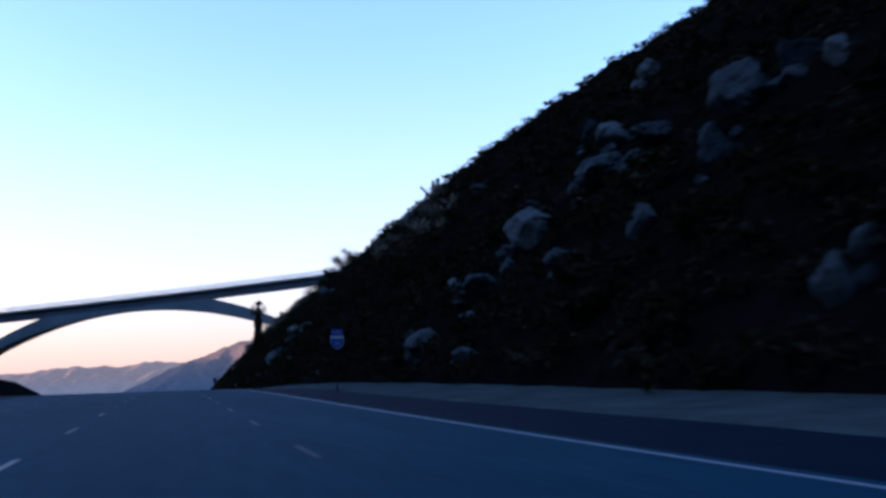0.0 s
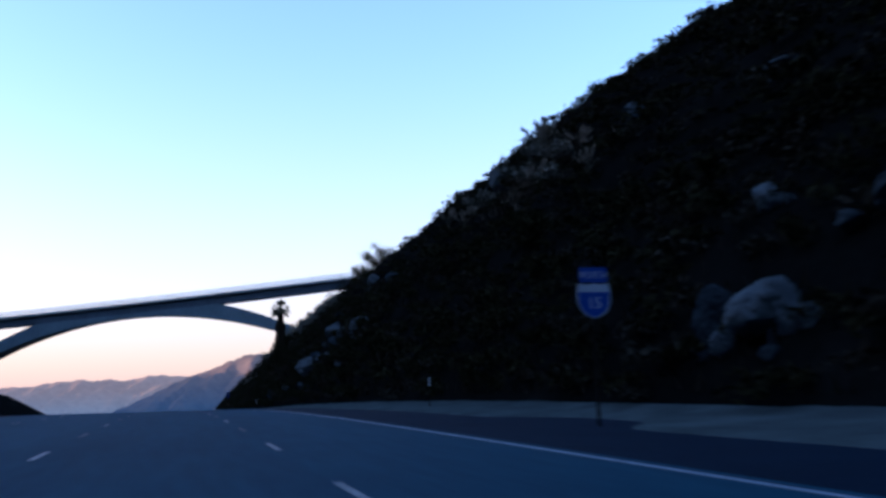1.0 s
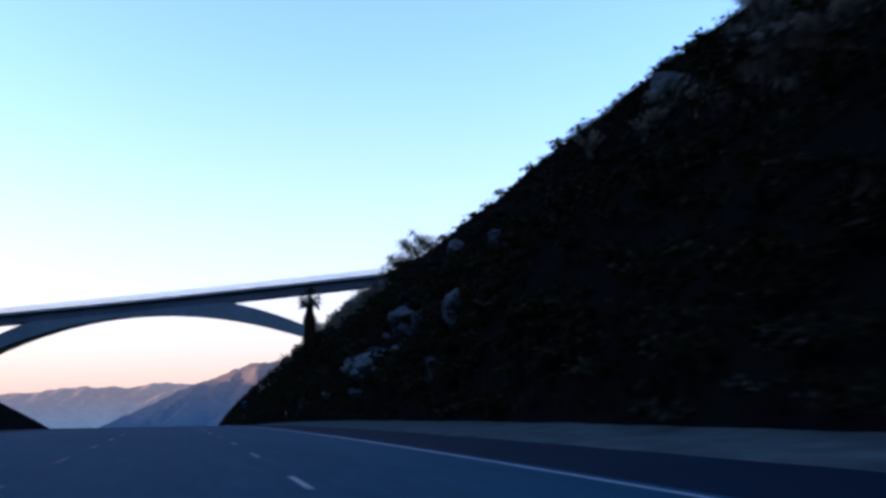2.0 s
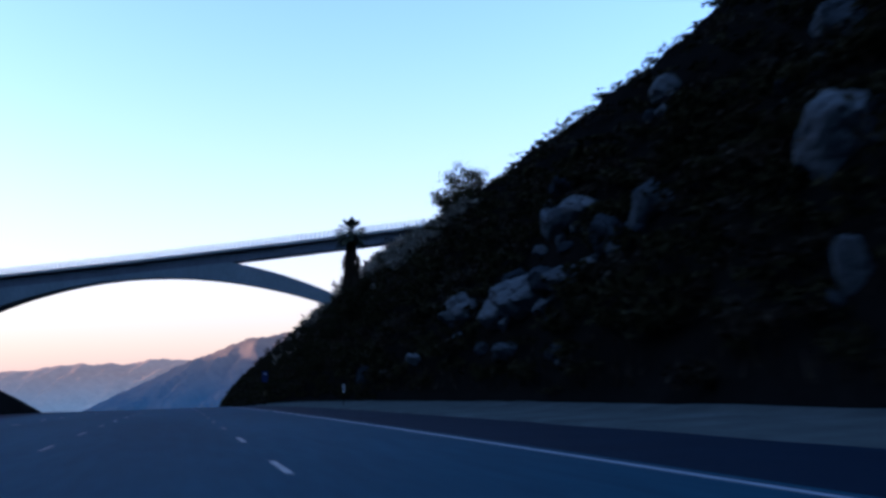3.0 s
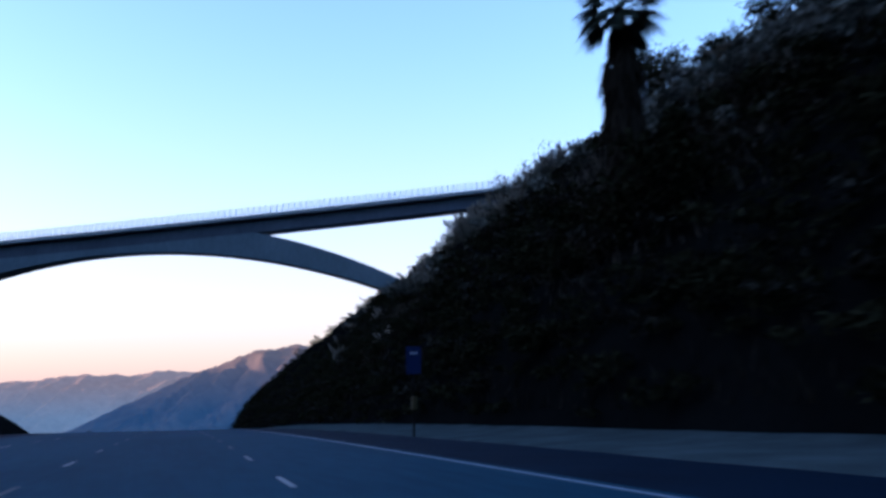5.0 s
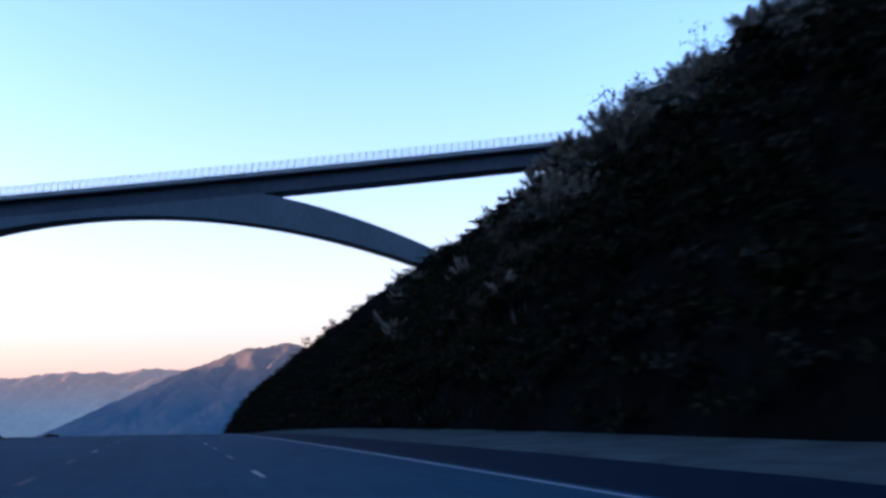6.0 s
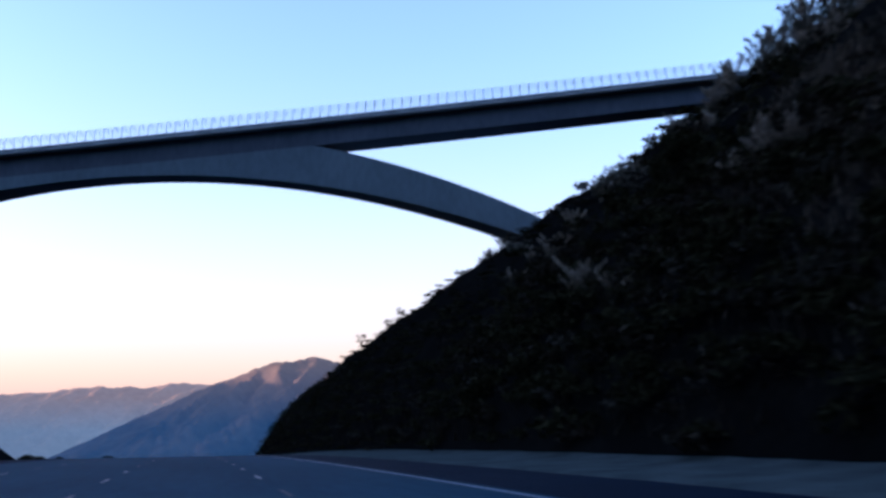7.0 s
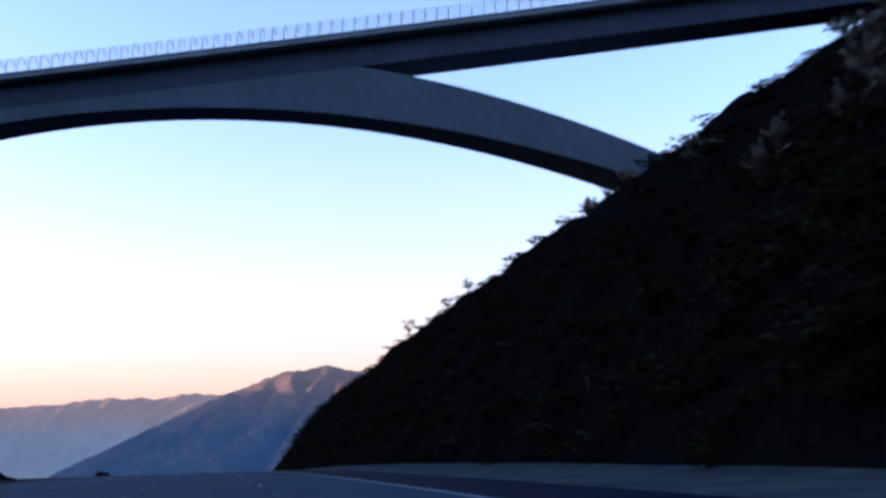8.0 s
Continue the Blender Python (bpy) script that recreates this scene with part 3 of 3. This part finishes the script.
for x, y, stock in spots:
    x, y = x + rg.uniform(-0.8, 0.8), y + rg.uniform(-1.1, 1.1)
    g, v = int(rg.choice(3, p=(0.66, 0.18, 0.16))), int(rg.integers(4))
    a, s, tall = rg.uniform(0, 6.28), rg.uniform(0.55, 1.35), rg.uniform(0.7, 1.15) * (1 - 0.5 * float(ease((y - 292) / 25))) * (1 - 0.25 * float(ease((x - 17) / 6)) * (1 - math.exp(-((y - 265) / 38) ** 4)))
    tall *= 1 - 0.12 * float(ease((x - 21) / 5)) * math.exp(-((y - 163) / 40) ** 4)
    if any(-1.5 * b[2] - 0.2 < y - b[1] < 0.7 * b[2] and -1.1 * b[2] - 0.5 < x - b[0] < b[2] - 0.3 for b in BOULDERS):
        continue
    q = stock[g][v]
    c, sn = math.cos(a) * s, math.sin(a) * s
    bins[g].append(np.stack([q[..., 0] * c - q[..., 1] * sn + x, q[..., 0] * sn + q[..., 1] * c + y, q[..., 2] * s * tall + float(land(x, y)) - 0.15], -1))
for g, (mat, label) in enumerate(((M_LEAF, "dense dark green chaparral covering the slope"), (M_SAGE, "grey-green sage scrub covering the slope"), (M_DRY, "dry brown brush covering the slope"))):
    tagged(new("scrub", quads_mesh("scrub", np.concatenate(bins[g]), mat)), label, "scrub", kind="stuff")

# dry grass tufts along the foot of the slope
rg = np.random.default_rng(5)
k = 9000
gxx = 13.9 + 9 * rg.uniform(0, 1, k) ** 2
gyy = rg.uniform(5, 430, k)
base = np.stack([gxx, gyy, land(gxx, gyy) - 0.03 + np.where(gxx < 14.4, 0.15, 0)], -1)
tip = base + np.stack([rg.normal(0, 0.14, k), rg.normal(0, 0.14, k), rg.uniform(0.25, 0.7, k)], -1)
side = np.stack([rg.normal(0, 0.03, k), rg.normal(0, 0.03, k), np.zeros(k)], -1)
tagged(new("grass", quads_mesh("grass", np.stack([base - side, base + side, tip + side * 0.2, tip - side * 0.2], 1), M_DRY)), "sparse dry grass at the foot of the slope", "grass", kind="stuff")


# open patches of paler dry grass higher on the slope: middle, spread, tufts
rg = np.random.default_rng(8)
for x, y, wx, wy, k in ((21.5, 205, 3.2, 7, 5200), (26, 215, 3.5, 6, 3000), (19.5, 256, 3.0, 6, 3600), (24, 268, 3.5, 7, 3000), (29, 104, 3.0, 5, 1500)):
    px, py = np.maximum(rg.normal(x, 0.6 * wx, k), 14.6), rg.normal(y, 0.6 * wy, k)
    base = np.stack([px, py, land(px, py) - 0.05], -1)
    tip = base + np.stack([rg.normal(-0.12, 0.2, k), rg.normal(0, 0.2, k), rg.uniform(0.35, 0.85, k)], -1)
    side = np.stack([rg.normal(0, 0.035, k), rg.normal(0, 0.035, k), np.zeros(k)], -1)
    tagged(new("grass", quads_mesh("grass", np.stack([base - side, base + side, tip + side * 0.3, tip - side * 0.3], 1), M_STRAW)), "loose patch of pale dry grass on the slope", "grass", kind="stuff")


def pampas(rg):
    ob = tagged(new("pampas_grass"), "clump of pampas grass with pale feathery plumes", "pampas grass", "pampas grass on the slope")
    q = []
    for _ in range(150):
        a, lean, ln = rg.uniform(0, 6.28), rg.uniform(0.3, 1.35), rg.uniform(1.0, 1.9)
        d, sd = np.array([math.cos(a), math.sin(a), 0]), np.array([-math.sin(a), math.cos(a), 0])
        prev = np.array([0.12 * math.cos(a), 0.12 * math.sin(a), -0.1])
        for i in range(4):
            t = (i + 1) / 4
            cur = d * (0.12 + lean * ln * 0.62 * t ** 1.7) + np.array([0, 0, ln * (1.05 * t - 0.5 * lean * t ** 2.6)])
            w0, w1 = 0.022 * (1.1 - 0.9 * i / 4), 0.022 * (1.1 - 0.9 * t)
            q.append([prev - sd * w0, prev + sd * w0, cur + sd * w1, cur - sd * w1])
            prev = cur
    child("blades", quads_mesh("blades", q, M_BLADE), ob, "arching narrow grass blades")
    for _ in range(9):
        a, lean, ln = rg.uniform(0, 6.28), rg.uniform(0.1, 0.75), rg.uniform(1.35, 2.2)
        q = []
        d = np.array([math.cos(a) * lean, math.sin(a) * lean, 1.0])
        for i in range(6):
            p0, p1 = d * ln * i / 6, d * ln * (i + 1) / 6
            s = np.array([0.012, 0.006, 0])
            q.append([p0 - s, p0 + s, p1 + s, p1 - s])
        for _ in range(95):
            t = rg.uniform(0, 1)
            c = d * ln * (0.6 + 0.4 * t) + np.array([d[0], d[1], -0.3]) * 0.25 * t * t
            r = 0.15 * math.sin(math.pi * min(1, 0.18 + 0.85 * t)) + 0.01
            o = np.array([rg.normal(0, r), rg.normal(0, r), rg.uniform(0.03, 0.16)])
            s = np.array([rg.normal(0, 0.018), rg.normal(0, 0.018), 0])
            q.append([c - s, c + s, c + o + s, c + o - s])
        child("plume", quads_mesh("plume", q, M_PLUME), ob, "pale feathery plume")
    return ob


# clumps on the skyline, then loose patches: middle, spread, number
PAMPAS = [(37.2, 292.0, 1.4), (38.4, 289.0, 1.6), (38.0, 290.6, 1.5), (39.6, 286.5, 1.5), (36.0, 296.0, 1.1), (42.4, 279.0, 1.2), (44.4, 271.0, 1.15), (33.6, 298.0, 0.95), (33.0, 345.0, 0.7),
          (32.4, 342.0, 0.65), (37.1, 354.5, 0.8), (36.4, 352.6, 0.7), (26.6, 255.7, 1.65), (26.0, 251.5, 1.7), (29.7, 251.2, 1.3), (28.7, 248.1, 1.2), (21.6, 247.5, 1.1), (21.3, 252.0, 1.7),
          (17.8, 250.9, 1.0), (21.1, 268.9, 1.1), (33.4, 113.0, 2.0), (27.7, 91.7, 0.9), (27.5, 125.1, 1.0),
          (40.5, 291.0, 1.5), (40.0, 295.0, 1.5), (39.5, 298.5, 1.35), (40.5, 301.0, 1.4), (41.0, 304.0, 1.2), (32.3, 262.0, 1.4), (38.1, 263.8, 1.3)]
prng = np.random.default_rng(41)
for x, y, wx, wy, n in ((30, 102, 2.4, 3.2, 5), (25.5, 114, 1.0, 1.6, 3), (33, 248, 3.6, 4.5, 13), (27, 258, 4.0, 5.0, 7), (35, 281, 4.5, 6.0, 8), (26, 297, 4.0, 6.0, 7),
                        (19, 281, 2.5, 8.0, 5), (32, 345, 3.5, 7.0, 2), (49, 308, 3.0, 6.0, 3), (29, 214, 4.0, 7.0, 5)):
    PAMPAS += [(float(prng.normal(x, 0.7 * wx)), float(prng.normal(y, 0.7 * wy)), float(prng.uniform(0.7, 1.1))) for _ in range(n)]
PAMPAS = [(max(x, 15.5), y, size) for x, y, size in PAMPAS]
half = len(PAMPAS) // 2
copies(pampas(np.random.default_rng(31)), PAMPAS[:half])
copies(pampas(np.random.default_rng(32)), PAMPAS[half:])


def small_tree(label, rg, height, radius, n, mat, leaf=0.2, lobes=10, trunk=0.09):
    ob = tagged(new("tree"), label, "tree")
    verts, faces = [], []

    def limb(p, q, r0, r1):
        b = len(verts)
        for i in range(4):
            t = i / 3
            c = p.lerp(q, t) + Vector((math.sin(5 * t + r0 * 90), math.cos(4 * t + r0 * 70), 0)) * 0.05 * t
            r = r0 + (r1 - r0) * t
            for k in range(6):
                verts.append(c + Vector((r * math.cos(k * 1.0472), r * math.sin(k * 1.0472), 0)))
        for i in range(3):
            for k in range(6):
                faces.append((b + 6 * i + k, b + 6 * i + (k + 1) % 6, b + 6 * i + 6 + (k + 1) % 6, b + 6 * i + 6 + k))

    limb(Vector((0, 0, -0.4)), Vector((0.1, 0.05, height * 0.5)), trunk, trunk * 0.7)
    tips = []
    for i in range(lobes):
        a = 6.28 * i / lobes + rg.uniform(-0.4, 0.4)
        r = radius * rg.uniform(0.35, 0.95)
        q = Vector((r * math.cos(a), r * math.sin(a), height * rg.uniform(0.5, 0.97)))
        limb(Vector((0.05, 0.03, height * rg.uniform(0.22, 0.48))), q, trunk * 0.5, trunk * 0.14)
        tips.append(q)
    child("trunk", mesh_of("trunk", verts, faces, M_STEM), ob, "thin forked trunk")
    c = []
    for q in tips:
        k = n // lobes
        c.append(np.array(q) + rg.normal(size=(k, 3)) * radius * np.array([0.26, 0.26, 0.2]))
    child("crown", quads_mesh("crown", leaves(np.concatenate(c), leaf, rg), mat), ob, "open leafy crown with gaps")
    return ob


for label, x, y, h, r, n, leaf in (("dark bushy tree on the shoulder of the slope", 42.6, 246.5, 4.7, 2.6, 2200, 0.24),
                                   ("dark bushy tree on the shoulder of the slope", 46.0, 250.0, 7.0, 2.9, 2300, 0.24),
                                   ("sparse twiggy tree with open crown on the slope", 30.4, 204.5, 4.2, 1.7, 360, 0.2),
                                   ("sparse dark bush on the skyline", 40.5, 281.4, 4.2, 1.8, 280, 0.2),
                                   ("sparse dark bush on the skyline", 44.4, 282.0, 3.2, 1.4, 200, 0.2),
                                   ("sparse twiggy tree with open crown on the slope", 40.4, 264.4, 3.4, 1.6, 120, 0.17),
                                   ("sparse dark bush on the skyline", 49.5, 255.0, 6.4, 2.4, 1600, 0.22),
                                   ("dark bushy tree on the shoulder of the slope", 36.2, 223.0, 2.5, 1.8, 1700, 0.2),
                                   ("dark leafy bush on the shoulder of the slope", 35.7, 219.4, 2.3, 1.5, 1200, 0.18),
                                   ("dark leafy bush on the shoulder of the slope", 35.4, 215.8, 1.8, 1.4, 900, 0.18),
                                   ("small lone tree on the spur", 27.0, 397.0, 3.0, 0.8, 190, 0.17),
                                   ("small lone tree on the spur", 28.9, 382.0, 1.7, 0.7, 200, 0.16),
                                   ("small dark tree on the spur", 27.8, 368.0, 1.5, 0.6, 180, 0.16),
                                   ("low dark bush on the slope", 24.0, 280.0, 1.7, 1.2, 800, 0.2)):
    t = small_tree(label, np.random.default_rng(int(x * 10)), h, r, n, M_LEAF, leaf)
    t.matrix_basis = put(x, y)


# ---- palm ----
def palm(x, y, top):
    rg = np.random.default_rng(3)
    z0 = float(land(x, y)) - 0.3
    h = top - z0
    ob = tagged(new("palm_tree"), "fan palm with a thick skirt of dead fronds", "palm tree")
    ob.matrix_basis = Matrix.Translation((x, y, z0))
    verts, faces = [], []
    rings = 26
    for i in range(rings):
        t = i / (rings - 1)
        r = 0.36 - 0.1 * t + 0.015 * (i % 2)
        for k in range(12):
            verts.append((r * math.cos(k * math.pi / 6), r * math.sin(k * math.pi / 6), (h - 0.2) * t))
    for i in range(rings - 1):
        for k in range(12):
            faces.append((12 * i + k, 12 * i + (k + 1) % 12, 12 * i + 12 + (k + 1) % 12, 12 * i + 12 + k))
    child("trunk", mesh_of("trunk", verts, faces, M_BARK), ob, "ringed palm trunk")
    q = []
    for _ in range(2400):
        a, t = rg.uniform(0, 6.28), rg.uniform(0, 1) ** 1.2
        zt = h - 0.9 - t * (h - 2.2)
        r = 0.32 + 0.62 * min(1, 0.03 + t * 4.2) * rg.uniform(0.65, 1.05) + (0.16 if (zt % 2.3) < 0.9 else 0)
        d, sd = np.array([math.cos(a), math.sin(a), 0]), np.array([-math.sin(a), math.cos(a), 0])
        ln, w = rg.uniform(0.6, 1.2), rg.uniform(0.03, 0.09)
        p0 = d * (r - 0.22) + np.array([0, 0, zt])
        p1 = d * (r + rg.uniform(-0.05, 0.1)) + sd * rg.normal(0, 0.13) + np.array([0, 0, zt - ln])
        q.append([p0 - sd * w, p0 + sd * w, p1 + sd * w * 0.3, p1 - sd * w * 0.3])
    child("skirt", quads_mesh("skirt", q, M_SKIRT), ob, "shaggy skirt of dead fronds")
    hub0 = np.array([0, 0, h - 0.3])
    for i in range(44):
        a = i * 2.39996 + rg.uniform(-0.25, 0.25)
        el = 1.4 - 1.95 * (i / 43) ** 0.75 + rg.uniform(-0.1, 0.1)
        out, sd = np.array([math.cos(a), math.sin(a), 0]), np.array([-math.sin(a), math.cos(a), 0])
        stalk = rg.uniform(0.7, 0.9)
        fwd = out * math.cos(el) + np.array([0, 0, math.sin(el)])
        root = hub0 + fwd * stalk
        q = [[hub0 - sd * 0.045, hub0 + sd * 0.045, root + sd * 0.03, root - sd * 0.03]]
        for k in range(19):
            spread = (k - 9) / 9 * 0.5
            ln = rg.uniform(1.4, 1.7) * (1 - 0.3 * abs(spread) / 0.5)
            ray = fwd * math.cos(spread) + sd * math.sin(spread)
            side = np.cross(ray, np.cross(fwd, sd))
            prev, w0 = root, 0.02
            for t, w1 in ((0.3, 0.05), (0.6, 0.046), (0.82, 0.03), (1.0, 0.006)):
                fall = ln * 0.42 * t ** 2.3 * math.cos(el * 0.85) * (1 + 0.3 * abs(spread))
                cur = root + ray * ln * t * (1 - 0.1 * t) + np.array([0, 0, -fall])
                q.append([prev - side * w0, prev + side * w0, cur + side * w1, cur - side * w1])
                prev, w0 = cur, w1
        child("frond", quads_mesh("frond", q, M_PALM), ob)
    return ob


palm(18.4, 204.0, 17.2)
thicket = shrub("dense dark shrub round the foot of the palm", M_LEAF, np.random.default_rng(63), 900, 1.3, 1.9, 9)
copies(thicket, [(17.9, 201.6, 1.3), (19.0, 201.2, 1.5), (18.6, 199.6, 1.2), (20.2, 202.0, 1.4)])


# ---- boulders ----
def boulder_mesh(seed, cut):
    """A weathered granite block: flat broken faces, joints and pitted skin."""
    bm = bmesh.new()
    bmesh.ops.create_icosphere(bm, subdivisions=4, radius=1)
    off = Vector((seed * 7.3, seed * 3.1, seed * 1.7))
    rg = np.random.default_rng(500 + seed)
    planes = [(Vector(rg.normal(size=3)).normalized(), rg.uniform(0.62, 0.95)) for _ in range(15)]
    for v in bm.verts:
        p = v.co.copy()
        k = min([1.05] + [d / p.dot(n) for n, d in planes if p.dot(n) > 0.3])
        dist, _ = noise.voronoi(Vector((p.x * 1.3, p.y * 1.3, p.z * 0.9)) + off)
        crack = max(0.0, 1 - (dist[1] - dist[0]) * 11)
        k *= 1 + 0.12 * noise.noise(p * 1.6 + off) + 0.05 * noise.noise(p * 4.2 + off) + 0.025 * noise.noise(p * 11 + off) - cut * crack
        v.co = Vector((p.x * k, p.y * k, p.z * k))
    me = bpy.data.meshes.new("boulder")
    bm.to_mesh(me)
    bm.free()
    me.materials.append(M_ROCK)
    return me


rocks = [boulder_mesh(k + 1, 0.07 + 0.015 * k) for k in range(6)]
RUBBLE = []
rg = np.random.default_rng(71)
for x, y, w, h in BOULDERS:
    for _ in range(3 if w > 0.7 else 1):
        a, size = rg.uniform(2.0, 4.9), rg.uniform(0.22, 0.5)
        RUBBLE.append((max(14.6, x + 1.15 * w * math.cos(a)), y + 1.5 * w * math.sin(a) + rg.normal(0, 0.3), size * w, size * h * rg.uniform(0.8, 1.3)))
for i, (x, y, w, h) in enumerate(list(BOULDERS) + RUBBLE):
    ob = tagged(new("boulder", rocks[i % 6]), "pale grey granite boulder set in the slope", "boulder", "boulders on the slope")
    ob.matrix_basis = Matrix.LocRotScale((x - 0.3 * w, y, float(land(x, y)) + 0.1 * h), Euler((0.3 * math.sin(i), 0.3 * math.cos(2 * i), 1.7 * i)), (1.05 * w, 1.15 * w, 1.08 * h))


# ---- signs and posts ----
def outline_mesh(name, pts, thick, mat):
    """A flat sheet of the given outline in x and z, thick along y."""
    n = len(pts)
    verts = [(x, -thick / 2, z) for x, z in pts] + [(x, thick / 2, z) for x, z in pts]
    faces = [tuple(range(n)), tuple(range(2 * n - 1, n - 1, -1))] + [(i, i + n, (i + 1) % n + n, (i + 1) % n) for i in range(n)]
    me = mesh_of(name, verts, faces, mat)
    bm = bmesh.new()
    bm.from_mesh(me)
    bmesh.ops.recalc_face_normals(bm, faces=bm.faces[:])
    bm.to_mesh(me)
    bm.free()
    return me


def shield_pts(w, h, inset=0.0):
    right = [(0.0, 0.5), (0.14, 0.47), (0.30, 0.475), (0.43, 0.5), (0.485, 0.34), (0.5, 0.15), (0.47, -0.08), (0.38, -0.28), (0.22, -0.42), (0.0, -0.5)]
    pts = right + [(-x, z) for x, z in reversed(right[1:-1])]
    return [(x * (w - 2 * inset), z * (h - 2 * inset)) for x, z in pts]


def lettering(text, size, parent, x, y, z, mat, wide=1.0):
    cu = bpy.data.curves.new("lettering", "FONT")
    cu.body, cu.size, cu.align_x, cu.align_y, cu.extrude, cu.offset = text, size, "CENTER", "CENTER", 0.002, 0.0
    cu.materials.append(mat)
    ob = new("lettering", cu)
    ob.parent = parent
    ob.matrix_local = Matrix.Translation((x, y, z)) @ Euler((math.pi / 2, 0, 0)).to_matrix().to_4x4() @ Matrix.Diagonal((wide, 1, 1, 1))
    return ob


def route_sign(x, y, turn):
    ob = tagged(new("route_sign"), "blue interstate shield sign under a direction plate", "road sign")
    z = float(land(x, y))
    ob.matrix_basis = Matrix.LocRotScale((x, y, z), Euler((0, 0, turn)), None)
    mid = 3.12
    part("post", box_bm((-0.032, 0.03, -0.5), (0.032, 0.1, 3.95), 0.008), M_RUST, ob, "dark sign post")
    plate = part("direction_plate", box_bm((-0.34, -0.004, mid + 0.44), (0.34, 0.004, mid + 0.8), 0.003), M_BLUE, ob, "blue plate with white letters")
    lettering("NORTH", 0.23, plate, 0, -0.008, mid + 0.615, M_WHITE, 0.85)
    shield = child("shield", outline_mesh("shield", shield_pts(0.84, 0.84), 0.008, M_WHITE), ob, "white-edged interstate shield", Matrix.Translation((0, 0, mid)))
    inner = shield_pts(0.84, 0.84, 0.03)
    low = [(0.478 * 0.84, 0.215)] + [p for p in inner[:10] if p[1] < 0.18] + [p for p in inner[10:] if p[1] < 0.18] + [(-0.478 * 0.84, 0.215)]
    field = child("blue_field", outline_mesh("blue_field", [(x * 0.985, z) for x, z in low], 0.004, M_BLUE), shield, "", Matrix.Translation((0, -0.0085, 0)))
    lettering("15", 0.37, shield, 0, -0.013, -0.06, M_WHITE)
    return ob


route_sign(9.62, 54.6, -0.10)


def marker_post(x, y, turn, wide=0.09, low=0.82, mat=M_MARKER):
    ob = tagged(new("marker_post"), "slim roadside post with a white marker plate", "marker post", "roadside marker posts")
    ob.matrix_basis = Matrix.LocRotScale((x, y, float(road_z(y)) + 0.1), Euler((0, 0, turn)), None)
    part("post", box_bm((-0.03, 0.0, -0.3), (0.03, 0.025, 1.35), 0.006), M_RUST, ob, "dark steel post")
    plate = part("plate", box_bm((-wide, -0.008, low), (wide, -0.002, 1.38), 0.004), mat, ob, "white plate")
    part("mark", box_bm((-0.5 * wide, -0.012, low + 0.07), (0.5 * wide, -0.0085, 1.31)), M_DARK, plate)
    return ob


marker_post(12.2, 78.9, 0.1, 0.055, 1.0)
marker_post(11.3, 169.3, 0.1, 0.062)

call = tagged(new("call_box"), "roadside call box under a blue sign on a post", "call box")
call.matrix_basis = Matrix.Translation((9.22, 205.9, float(road_z(205.9)) + 0.3))
part("post", box_bm((-0.04, -0.04, -0.6), (0.04, 0.04, 3.35), 0.008), M_RUST, call, "dark steel post")
part("blue_sign", box_bm((-0.32, -0.052, 2.2), (0.32, -0.044, 3.35), 0.003), M_NAVY, call, "blue sign")
part("sign_bar", box_bm((-0.16, -0.057, 3.02), (0.16, -0.0525, 3.1)), M_WHITE, call)
part("box", box_bm((-0.12, -0.2, 0.75), (0.12, -0.045, 1.3), 0.02), M_YELLOW, call, "yellow enamelled box")
